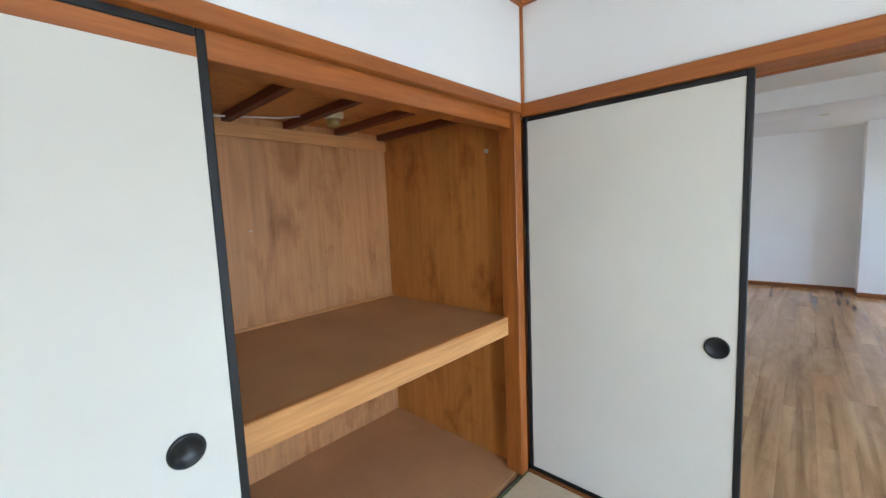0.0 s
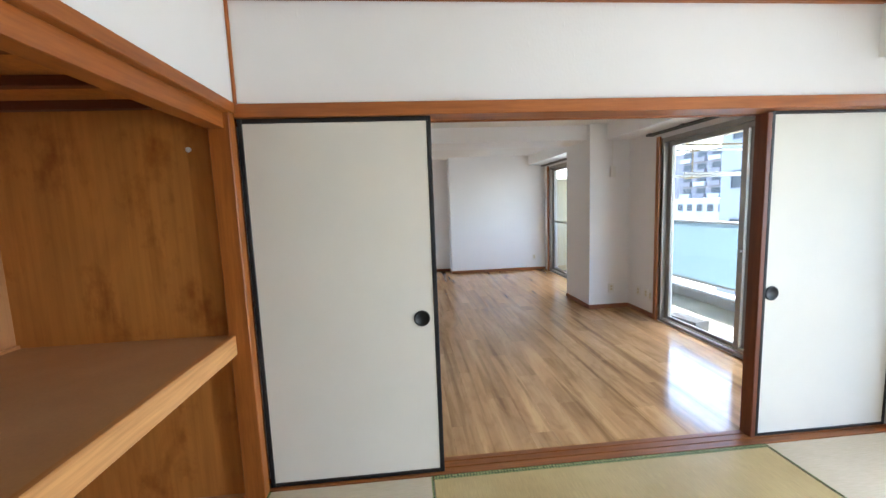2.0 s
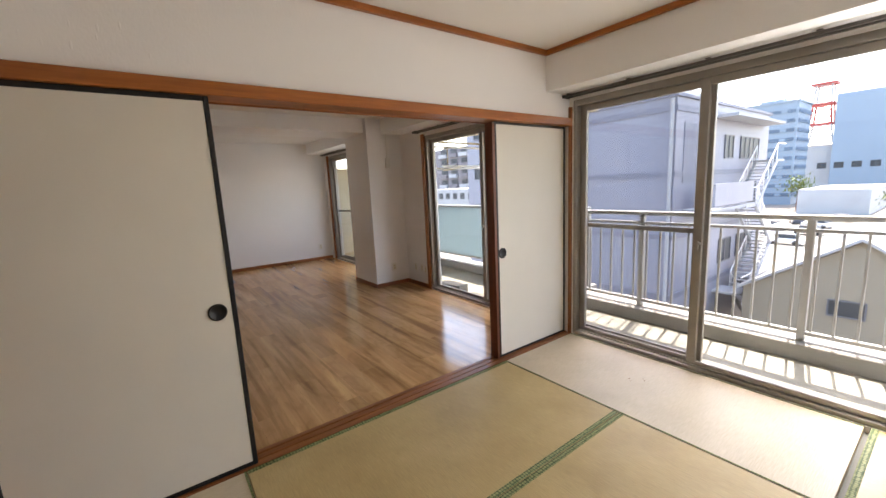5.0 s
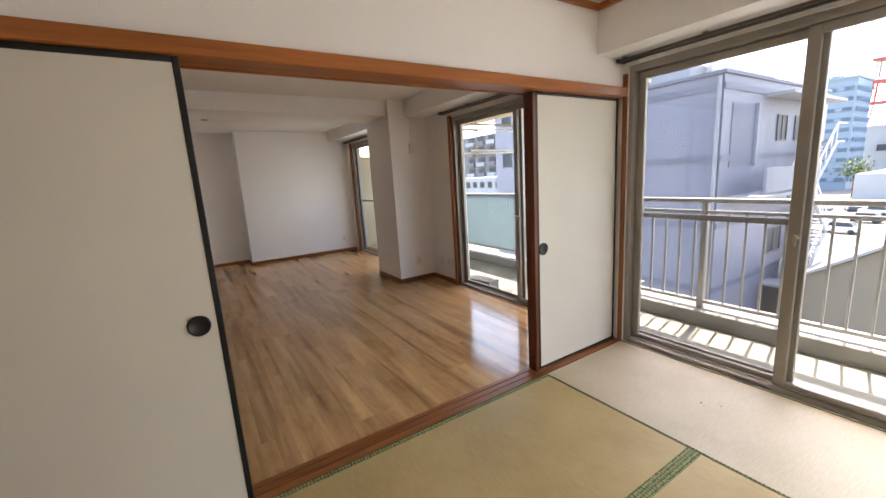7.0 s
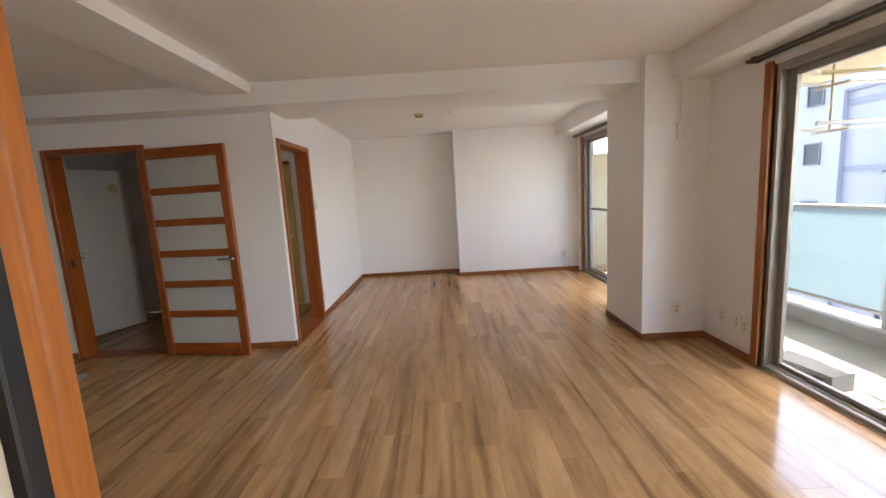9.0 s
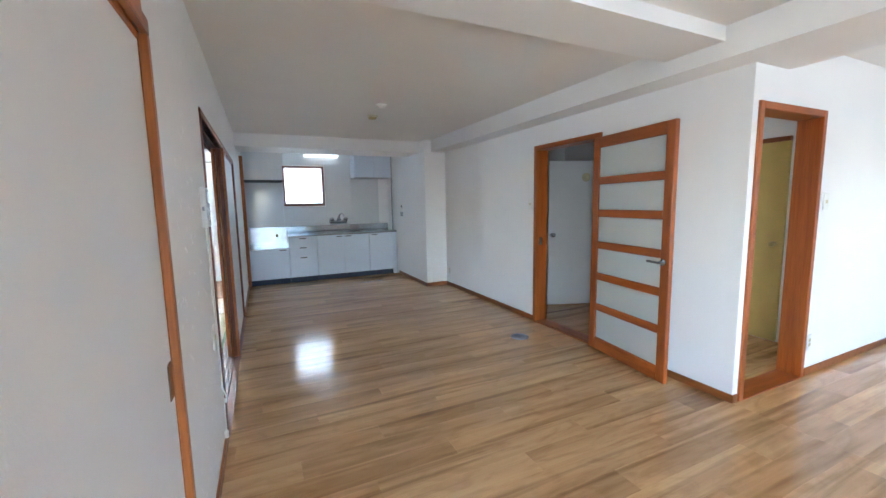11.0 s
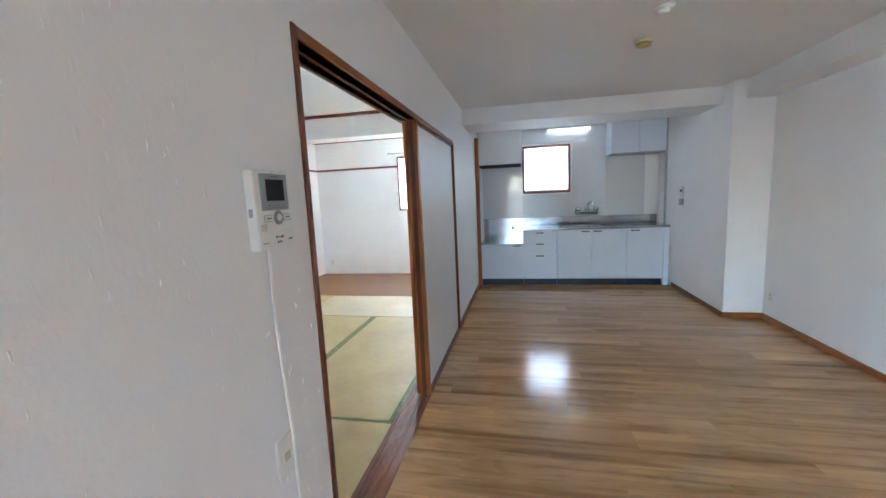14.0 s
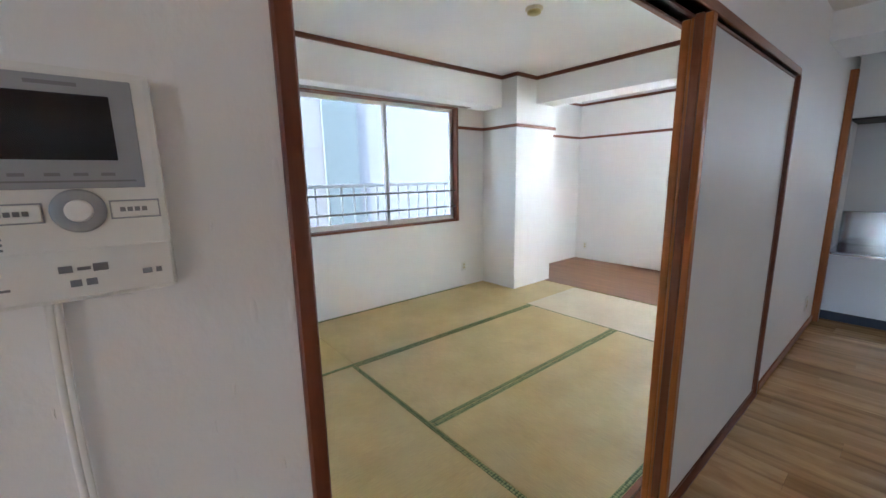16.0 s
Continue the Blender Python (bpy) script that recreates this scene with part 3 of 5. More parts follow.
def fusuma(name, x0, x1, y0, y1, z0, z1, frame_mat, face, label, pulls, axis="x", fw=0.022, pull_round=True):
    """A papered sliding door with a thin frame; pulls: (along, height, side)."""
    def b(u0, u1, v0, v1, a, c, bev=0.0):
        return bx(u0, u1, v0, v1, a, c, bev) if axis == "x" else bx(v0, v1, u0, u1, a, c, bev)
    t = thing(name, ((x0 + x1) / 2, (y0 + y1) / 2, z0) if axis == "x" else ((y0 + y1) / 2, (x0 + x1) / 2, z0), label, "sliding door", "sliding doors")
    part("panel", b(x0 + fw, x1 - fw, y0 + 0.004, y1 - 0.004, z0 + fw, z1 - fw), face, t)
    part("stile", b(x0, x0 + fw, y0, y1, z0, z1, 0.003), frame_mat, t, "lacquered edge")
    part("stile", b(x1 - fw, x1, y0, y1, z0, z1, 0.003), frame_mat, t, "lacquered edge")
    part("rail", b(x0 + fw, x1 - fw, y0, y1, z0, z0 + fw, 0.003), frame_mat, t)
    part("rail", b(x0 + fw, x1 - fw, y0, y1, z1 - fw, z1, 0.003), frame_mat, t)
    for u, z, side in pulls:
        v = (y0 + 0.004) if side < 0 else (y1 - 0.004)
        p = (u, v, z) if axis == "x" else (v, u, z)
        d = Vector((0, side, 0)) if axis == "x" else Vector((side, 0, 0))
        m = Matrix.Translation(p) @ d.to_track_quat("Z", "Y").to_matrix().to_4x4()
        if pull_round:
            ring = part("pull", lathe([(0.040, 0.0), (0.0405, 0.005), (0.037, 0.008), (0.032, 0.007), (0.029, 0.002)], m), M_LACQ, t, "black round finger pull")
            part("cup", lathe([(0.029, 0.0005), (0.029, 0.002), (0.012, 0.0015)], m), M_PULL, ring)
        else:
            part("pull", b(u - 0.022, u + 0.022, v - 0.004, v + 0.004, z - 0.055, z + 0.055, 0.003), M_STEEL, t, "oblong metal finger pull")
    return t


fusuma("fusuma", XC + 0.004, -0.086, 1.715, 1.742, 0.004, 1.802, M_LACQ, M_FUSUMA, "off-white papered sliding door with black lacquered frame", [(-0.168, 0.830, -1)])
fusuma("fusuma", -1.005, -0.114, 1.748, 1.790, 0.004, 1.802, M_SUGI_Z, M_VINYL, "white vinyl sliding door with orange-brown frame", [], fw=0.026)
fusuma("fusuma", -1.033, -0.122, 1.797, 1.831, 0.004, 1.802, M_SUGI_Z, M_VINYL, "white vinyl sliding door with an oblong metal pull", [(-0.974, 0.82, 1)], fw=0.026, pull_round=False)
fusuma("fusuma", 1.694, XE - 0.012, 1.755, 1.782, 0.004, 1.802, M_LACQ, M_FUSUMA, "off-white papered narrow sliding door with black frame", [(1.745, 0.835, -1)], fw=0.018)
fusuma("fusuma", -0.76, 0.362, -1.010, -0.982, 0.004, 1.815, M_LACQ, M_FUSUMA, "off-white papered closet door with black lacquered frame", [(0.235, 0.845, 1)], axis="y")
fusuma("fusuma", -4.775, -3.42, 1.800, 1.828, 0.004, 1.808, M_DARKWOOD_Z, M_VINYL_WAVY, "wide white vinyl sliding door with thin brown frame", [], fw=0.014)
fusuma("fusuma", -4.775, -3.452, 1.752, 1.778, 0.004, 1.808, M_SUGI_Z, M_FUSUMA, "off-white papered sliding door with brown frame", [], fw=0.022)

# ---- balcony windows ----


def balcony_window(name, y0, y1, z1, lead, screen, label):
    """A two-leaf aluminium sliding window in the east wall. lead: where the leaves meet; screen: the fly screen's stretch."""
    t = thing(name, (XE + 0.06, (y0 + y1) / 2, 0.0), label, "window", kind="structure")
    a, b = XE + 0.012, XE + 0.125
    part("window_frame", bx(a, b, y0, y0 + 0.032, 0.0, z1, 0.003), M_ALU, t)
    part("window_frame", bx(a, b, y1 - 0.032, y1, 0.0, z1, 0.003), M_ALU, t)
    part("window_frame", bx(a, b, y0 + 0.032, y1 - 0.032, z1 - 0.045, z1, 0.003), M_ALU, t)
    sill = part("window_sill", bx(a - 0.004, b, y0 + 0.032, y1 - 0.032, 0.0, 0.028, 0.003), M_ALU, t)
    for k in (0.035, 0.075, 0.105):
        part("track", bx(a + k - 0.003, a + k + 0.003, y0 + 0.032, y1 - 0.032, 0.028, 0.038), M_ALUW, sill)
    for s, (u0, u1, off) in enumerate(((y0 + 0.03, lead + 0.04, 0.020), (lead - 0.04, y1 - 0.03, 0.056))):
        g0, g1 = a + off, a + off + 0.03
        sash = part("sash", bx(g0, g1, u0, u0 + 0.055, 0.038, z1 - 0.047, 0.003), M_ALU, t)
        part("sash_stile", bx(g0, g1, u1 - 0.055, u1, 0.038, z1 - 0.047, 0.003), M_ALU, sash)
        part("sash_rail", bx(g0, g1, u0 + 0.055, u1 - 0.055, 0.038, 0.066, 0.003), M_ALU, sash)
        part("sash_rail", bx(g0, g1, u0 + 0.055, u1 - 0.055, z1 - 0.092, z1 - 0.047, 0.003), M_ALU, sash)
        pane = part("pane", bx(g0 + 0.012, g0 + 0.017, u0 + 0.055, u1 - 0.055, 0.066, z1 - 0.092), M_GLASS, sash)
        pane.visible_shadow = False
    lock = part("lock", lathe([(0.012, 0), (0.012, 0.02), (0.008, 0.024)], pose(a + 0.02, lead, 0.9, 0, -90, 0), 16), M_ALU, t, "crescent lock")
    part("lock_lever", bx(a - 0.012, a + 0.0, lead - 0.006, lead + 0.006, 0.86, 0.92, 0.003), M_ALU, lock)
    if screen:
        u0, u1 = screen
        sc = part("screen", bx(a + 0.092, a + 0.11, u0, u0 + 0.03, 0.038, z1 - 0.047, 0.002), M_ALU, t, "fly screen frame")
        part("screen_stile", bx(a + 0.092, a + 0.11, u1 - 0.03, u1, 0.038, z1 - 0.047, 0.002), M_ALU, sc)
        part("screen_rail", bx(a + 0.092, a + 0.11, u0 + 0.03, u1 - 0.03, 0.955, 0.99, 0.002), M_ALU, sc)
        part("screen_rail", bx(a + 0.092, a + 0.11, u0 + 0.03, u1 - 0.03, 0.038, 0.08, 0.002), M_ALU, sc)
        part("screen_rail", bx(a + 0.092, a + 0.11, u0 + 0.03, u1 - 0.03, z1 - 0.085, z1 - 0.047, 0.002), M_ALU, sc)
        net = part("screen_mesh", bx(a + 0.100, a + 0.102, u0 + 0.03, u1 - 0.03, 0.08, z1 - 0.085), M_MESH, sc, "grey fly screen mesh")
        net.visible_shadow = False
    return t


balcony_window("window_1", *WIN["window_1"][:2], 2.0, 0.725, (0.74, 1.655), "grey aluminium sliding balcony window with a fly screen")
balcony_window("window_2", *WIN["window_2"][:2], 2.0, 2.845, None, "grey aluminium sliding balcony window with clear panes")
balcony_window("window_3", *WIN["window_3"][:2], 2.03, 6.40, (6.42, 7.22), "grey aluminium sliding balcony window with a fly screen")
for y0, y1, z1 in ((3.88, 3.935, 2.02), (7.25, 7.30, 2.05)):
    edge_trim("trim_window_casing", bx(XE - 0.02, XE + 0.02, y0, y1, 0.0, z1, 0.003), M_SUGI_Z, "orange-brown wooden window casing")


def curtain_rail(y0, y1, z):
    t = thing("curtain_rail", (XE - 0.05, (y0 + y1) / 2, z), "grey metal double curtain rail under the beam", "curtain rail", "curtain rails")
    for k in (0.045, 0.105):
        part("rail", bx(XE - k - 0.012, XE - k + 0.012, y0, y1, z - 0.008, z + 0.008, 0.002), M_CRAIL, t)
    n = max(2, int((y1 - y0) / 0.45))
    for i in range(n + 1):
        y = y0 + 0.05 + (y1 - y0 - 0.1) * i / n
        br = part("bracket", bx(XE - 0.125, XE, y - 0.012, y + 0.012, z + 0.008, z + 0.014), M_CRAIL, t)
    for i in range(14):
        y = y1 - 0.06 - 0.022 * i
        part("runner", bx(XE - 0.05, XE - 0.04, y - 0.004, y + 0.004, z - 0.024, z - 0.008), M_PLASTIC, t)
    for y in (y0, y1):
        part("end_cap", bx(XE - 0.12, XE - 0.03, y - 0.008, y + 0.008, z - 0.012, z + 0.012, 0.003), M_CRAIL, t)


curtain_rail(-0.34, 1.70, 2.022)
curtain_rail(1.86, 3.96, 2.045)
curtain_rail(5.5, 7.33, 2.060)

# ---- balcony ----
Y_STEP = 2.42             # north of this the balcony is deeper
structure("balcony_floor", bx(XE + 0.17, 3.50, -3.0, Y_STEP, -0.3, -0.10), M_BALC, "pale greenish coated balcony floor", "balcony floor")
structure("balcony_floor_deep", bx(XE + 0.17, 3.82, Y_STEP, 8.6, -0.3, -0.10), M_BALC, "pale greenish coated balcony floor", "balcony floor")
structure("balcony_kerb", bx(3.50, 3.78, -3.0, Y_STEP, -0.45, 0.025, 0.008), M_CONC, "pale concrete balcony kerb", "kerb")
structure("balcony_kerb_deep", bx(3.82, 4.10, Y_STEP, 8.6, -0.45, 0.025, 0.008), M_CONC, "pale concrete balcony kerb", "kerb")
structure("balcony_kerb_step", bx(3.50, 3.82, Y_STEP - 0.12, Y_STEP, -0.45, 0.021), M_CONC, "short cross piece of the balcony kerb", "kerb")
structure("balcony_soffit", bx(XE + 0.17, 3.78, -3.0, Y_STEP, 2.16, 2.36), M_CREAM, "cream painted balcony ceiling", "soffit")
structure("balcony_soffit_deep", bx(XE + 0.17, 4.07, Y_STEP, 8.6, 2.16, 2.36), M_CREAM, "cream painted balcony ceiling", "soffit")
rail = thing("balcony_railing", (3.62, 1.0, 0.025), "white painted metal balcony railing with upright bars", "railing")
part("top_rail", bx(3.585, 3.655, -3.0, 2.36, 0.975, 1.015, 0.012, 2), M_RAIL, rail)
part("lower_rail", bx(3.60, 3.64, -3.0, 2.36, 0.075, 0.105, 0.004), M_RAIL, rail)
part("upper_rail", bx(3.60, 3.64, -3.0, 2.36, 0.885, 0.91, 0.004), M_RAIL, rail)
for k in range(5):
    part("post", bx(3.595, 3.645, 1.63 - 1.27 * k - 0.025, 1.63 - 1.27 * k + 0.025, 0.025, 0.975, 0.004), M_RAIL, rail)
y = 2.34
while y > -2.9:
    if min(abs(y - (1.63 - 1.27 * k)) for k in range(5)) > 0.05:
        part("bar", bx(3.612, 3.628, y - 0.008, y + 0.008, 0.105, 0.885), M_RAIL, rail)
    y -= 0.127
XP = 3.95
guard = thing("balcony_screen", (XP, 5.4, 0.025), "pale aqua frosted balcony balustrade with white frame", "balustrade")
part("top_rail", bx(XP - 0.035, XP + 0.035, Y_STEP + 0.02, 8.6, 0.985, 1.02, 0.012, 2), M_RAIL, guard)
part("lower_rail", bx(XP - 0.02, XP + 0.02, Y_STEP + 0.02, 8.6, 0.12, 0.15, 0.004), M_RAIL, guard)
ys = [2.46, 2.825, 4.355, 5.885, 7.41, 8.55]
for y in ys:
    part("post", bx(XP - 0.025, XP + 0.025, y - 0.025, y + 0.025, 0.025, 0.985, 0.004), M_RAIL, guard)
for a, b in zip(ys, ys[1:]):
    part("frosted_panel", bx(XP - 0.004, XP + 0.004, a + 0.03, b - 0.03, 0.15, 0.985), M_FROST, guard, "aqua frosted panel")
structure("balcony_partition", bx(XE + 0.17, 3.82, 7.75, 7.80, -0.10, 1.82), M_CREAM, "cream balcony partition board", "partition")
# laundry poles standing out from the house wall, hung from the soffit
M_POLE = plain("yellowed_pole", (0.46, 0.37, 0.22), 0.4, 0.1, var=0.1)
for mat_, a, b in ((M_POLE, (2.76, 3.83, 1.92), (4.00, 3.68, 1.885)), (M_ALUW, (2.76, 3.925, 1.872), (3.93, 3.83, 1.848)),
                   (M_ALUW, (2.76, 3.79, 1.615), (3.94, 3.655, 1.588)), (M_ALUW, (2.76, 3.92, 1.590), (3.60, 3.86, 1.585))):
    p = thing("laundry_pole", a, "thin metal laundry pole hanging under the balcony ceiling", "pole", "laundry poles")
    part("tube", rod(a, b, 0.012, n=12), mat_, p)
    d = (Vector(b) - Vector(a)).normalized()
    for q, k in ((Vector(a), -1), (Vector(b), 1)):
        part("end_cap", rod(q, q + d * 0.03 * k, 0.014, n=12), M_PLASTIC, p)
for x, y in ((2.87, 3.855), (3.90, 3.74)):
    h = thing("laundry_bracket", (x, y, 2.16), "cream metal laundry pole hanger under the soffit", "hanger", "laundry hangers")
    part("foot", bx(x - 0.03, x + 0.03, y - 0.03, y + 0.03, 2.15, 2.16, 0.002), M_POLE, h)
    part("stem", rod((x, y, 1.575), (x, y, 2.15), 0.007, n=10), M_POLE, h)
    for z in (1.848, 1.568):
        part("hook", bx(x - 0.012, x + 0.012, y - 0.11, y + 0.11, z - 0.006, z + 0.006, 0.003), M_POLE, h)


def block(x, y, turn):
    """A hollow concrete block lying on its side, holes towards the room."""
    t = thing("concrete_block", (x, y, -0.10), "pale hollow concrete block lying on the balcony floor", "concrete block", "concrete blocks")
    bm2 = slab("x", -0.095, 0.095, -0.20, 0.20, 0.0, 0.12, [(-0.16, -0.09, 0.03, 0.09), (-0.035, 0.035, 0.03, 0.09), (0.09, 0.16, 0.03, 0.09)])
    ob = part("body", bm2, M_CONC, None)
    ob.parent = t
    t.matrix_basis = pose(x, y, -0.10, 0, 0, turn)


block(2.86, 3.86, 12)
block(3.52, 2.93, 80)
block(3.30, 2.55, 60)

# ---- kitchen ----
XK = -6.70


def cupboard(name, y0, y1, z0, z1, fronts, label, x0=-7.29):
    t = thing(name, ((x0 + XK) / 2, (y0 + y1) / 2, z0), label, "kitchen cabinet", "kitchen cabinets")
    part("body", bx(x0, XK - 0.02, y0, y1, z0, z1), M_CAB, t)
    part("kick_board", bx(x0, XK - 0.05, y0 + 0.002, y1 - 0.002, 0.0, z0), M_KICK, t, "dark navy kick board")
    for kind, a, b, c, d, hy, hz in fronts:
        fr = part(kind, bx(XK - 0.02, XK, a + 0.003, b - 0.003, c + 0.003, d - 0.003, 0.002), M_CAB, t)
        h = part("handle", bx(XK, XK + 0.016, hy - 0.055, hy + 0.055, hz - 0.008, hz + 0.008, 0.003), M_HANDLE, fr, "dark grey bar handle")
    return t


cupboard("range_cabinet", 1.87, 2.485, 0.09, 0.60, [("door", 1.87, 2.485, 0.09, 0.60, 2.39, 0.575)], "low white cabinet under the stove place")
cupboard("drawer_cabinet", 2.49, 2.945, 0.09, 0.79, [("drawer", 2.49, 2.945, 0.63, 0.79, 2.715, 0.755), ("drawer", 2.49, 2.945, 0.46, 0.63, 2.715, 0.595), ("drawer", 2.49, 2.945, 0.09, 0.46, 2.715, 0.425)], "white cabinet with three drawers")
cupboard("sink_cabinet", 2.95, 3.865, 0.09, 0.79, [("door", 2.95, 3.408, 0.09, 0.79, 3.33, 0.76), ("door", 3.408, 3.865, 0.09, 0.79, 3.49, 0.76)], "white cabinet with two doors under the sink")
cupboard("end_cabinet", 3.87, 4.33, 0.09, 0.79, [("door", 3.87, 4.33, 0.09, 0.79, 3.97, 0.76)], "white cabinet with one door")
structure("trim_filler_panel", bx(-7.29, XK - 0.01, 4.335, 4.40, 0.0, 0.80), M_CAB, "white end panel beside the cabinets", "panel")
top = thing("worktop", (-7.0, 3.4, 0.79), "stainless steel sink worktop with a back ledge", "worktop")
part("top", bx(-7.29, XK + 0.015, 2.487, 3.02, 0.79, 0.825, 0.006, 2), M_STEEL, top)
part("top_front", bx(XK - 0.075, XK + 0.015, 3.02, 3.66, 0.79, 0.825, 0.006, 2), M_STEEL, top)
part("top_back", bx(-7.29, -7.17, 3.02, 3.66, 0.79, 0.825, 0.004), M_STEEL, top)
part("drainer", bx(-7.29, XK + 0.015, 3.66, 4.40, 0.79, 0.825, 0.006, 2), M_STEEL, top)
sink = part("sink", bx(-7.17, XK - 0.075, 3.02, 3.66, 0.655, 0.66), M_STEEL, top, "sunken sink bowl")
for c in ((-7.17, -7.165, 3.02, 3.66), (XK - 0.08, XK - 0.075, 3.02, 3.66), (-7.165, XK - 0.08, 3.02, 3.025), (-7.165, XK - 0.08, 3.655, 3.66)):
    part("bowl_side", bx(*c, 0.66, 0.815), M_STEEL, sink)
part("back_ledge", bx(-7.29, -7.24, 2.487, 4.40, 0.825, 0.94, 0.006, 2), M_STEEL, top)
rt = thing("stove_table", (-7.0, 2.18, 0.60), "low stainless steel stove table with splash back", "worktop")
part("top", bx(-7.29, XK + 0.015, 1.868, 2.487, 0.60, 0.625, 0.005, 2), M_STEEL, rt)
part("splash_back", bx(-7.295, -7.28, 1.868, 2.487, 0.625, 0.94, 0.003), M_STEEL, rt)
part("splash_side", bx(-7.28, XK, 2.478, 2.487, 0.625, 0.79, 0.002), M_STEEL, rt)
part("gas_cock", lathe([(0.018, 0), (0.016, 0.04), (0.022, 0.045), (0.010, 0.07)], pose(-7.28, 2.33, 0.79, 0, 90, 0), 16), M_BRASS, rt, "brass gas tap")
for y0, y1, z0, z1 in ((1.868, 2.465, 0.94, 1.73), (2.47, 2.485, 0.94, 2.28), (3.225, 3.70, 0.94, 2.28), (3.704, 4.24, 0.94, 1.82), (2.487, 3.223, 0.94, 1.29), (2.487, 3.223, 2.055, 2.28)):
    structure("trim_wall_panel", bx(-7.30, -7.292, y0, y1, z0, z1, 0.001), M_PANEL, "glossy white kitchen wall panel", "wall panel")
hood = thing("hood_panel", (-7.1, 2.16, 1.73), "white boxed hanging panel over the stove place", "range hood")
part("body", bx(-7.29, -6.78, 1.868, 2.462, 1.745, 2.28, 0.003), M_DOORW, hood)
part("lower_edge", bx(-7.29, -6.765, 1.868, 2.466, 1.730, 1.745, 0.002), M_RUBBER, hood, "black lower edge")
upper = thing("wall_cabinet", (-7.1, 4.02, 1.82), "white hanging kitchen cabinet with two doors", "kitchen cabinet")
part("body", bx(-7.29, -6.94, 3.70, 4.40, 1.815, 2.28), M_CAB, upper)
for a, b in ((3.705, 4.055), (4.06, 4.395)):
    part("door", bx(-6.94, -6.92, a, b, 1.818, 2.27, 0.002), M_CAB, upper)
part("shadow_gap", bx(-7.29, -6.925, 3.70, 4.40, 1.806, 1.815), M_GREYP, upper, "grey lower edge")
lamp = thing("tube_lamp", (-7.22, 3.15, 2.2), "slim white fluorescent kitchen lamp on the wall", "lamp")
part("case", bx(-7.292, -7.20, 2.87, 3.48, 2.238, 2.272, 0.006, 2), M_PLASTIC, lamp)
part("diffuser", bx(-7.285, -7.205, 2.88, 3.47, 2.208, 2.238, 0.01, 2), M_TUBE, lamp, "glowing white diffuser")
tap = thing("mixer_tap", (-7.2, 3.42, 0.94), "chunky chrome wall mixer tap over the sink", "tap")
part("body", rod((-7.215, 3.28, 1.0), (-7.215, 3.58, 1.0), 0.032), M_CHROME, tap)
for y in (3.30, 3.56):
    part("wall_flange", lathe([(0.042, 0), (0.042, 0.010), (0.026, 0.016), (0.026, 0.07)], pose(-7.292, y, 1.0, 0, 90, 0), 20), M_CHROME, tap)
    part("knob", lathe([(0.022, 0), (0.044, 0.016), (0.046, 0.034), (0.036, 0.048), (0.014, 0.056)], pose(-7.215, y, 1.026), 20), M_CHROME, tap)
part("cap", lathe([(0.034, 0), (0.034, 0.05), (0.022, 0.075)], pose(-7.215, 3.43, 1.018), 20), M_CHROME, tap)
arc = [(-7.215 + 0.12 - 0.12 * math.cos(a), 3.43 + 0.05 * math.sin(a / 2), 1.085 + 0.075 * math.sin(a)) for a in (0, 0.5, 1.0, 1.6, 2.2, 2.8)]
spout = part("spout", rod(arc[0], arc[1], 0.015), M_CHROME, tap)
for a, b in zip(arc[1:], arc[2:]):
    part("spout_bend", rod(a, b, 0.015), M_CHROME, spout)
kw = thing("window_kitchen", (-7.3, 2.845, 1.31), "small frosted kitchen window with brown frame", "window", kind="structure")
for c in ((2.49, 2.52, 1.31, 2.03), (3.17, 3.20, 1.31, 2.03)):
    part("window_frame", bx(-7.42, -7.285, c[0], c[1], c[2], c[3], 0.003), M_DARKWOOD_Z, kw)
for c in ((1.31, 1.34), (2.0, 2.03)):
    part("window_frame", bx(-7.42, -7.285, 2.52, 3.17, c[0], c[1], 0.003), M_DARKWOOD, kw)
part("pane", bx(-7.40, -7.394, 2.52, 3.17, 1.34, 2.0), M_FROSTW, kw, "white frosted pane")
part("sash_rail", bx(-7.392, -7.37, 2.52, 3.17, 1.34, 1.362, 0.002), M_ALU, kw)
solid("water_pipe", rod((-6.95, 4.41, 0.82), (-6.95, 4.41, 2.28), 0.014), M_GREYP, "grey pipe running up the wall", "pipe")
rem = thing("heater_remote", (-6.40, 4.43, 1.2), "ivory water heater control on the wall", "control panel")
part("body", bx(-6.46, -6.36, 4.412, 4.43, 1.18, 1.32, 0.004), M_PLASTIC, rem)
part("display", bx(-6.44, -6.38, 4.410, 4.413, 1.255, 1.285), M_SCREEN, rem)
part("flap", bx(-6.455, -6.365, 4.405, 4.43, 1.09, 1.17, 0.003), M_GREYP, rem, "grey lower flap")

# ---- doors ----


def casing(name, axis, a0, a1, u0, u1, z1, label, w=0.045):
    t = thing(name, (((u0 + u1) / 2, (a0 + a1) / 2, 0) if axis == "y" else ((a0 + a1) / 2, (u0 + u1) / 2, 0)), label, "door frame", kind="structure")
    for p, q, r, s in ((u0 - w, u0, 0, z1 + w), (u1, u1 + w, 0, z1 + w), (u0, u1, z1, z1 + w)):
        b = bx(p, q, a0, a1, r, s, 0.003) if axis == "y" else bx(a0, a1, p, q, r, s, 0.003)
        part("jamb" if s - r > 1 else "head", b, M_DOORWOOD_Z if s - r > 1 else (M_DOORWOOD if axis == "y" else M_DOORWOOD_Y), t)
    return t


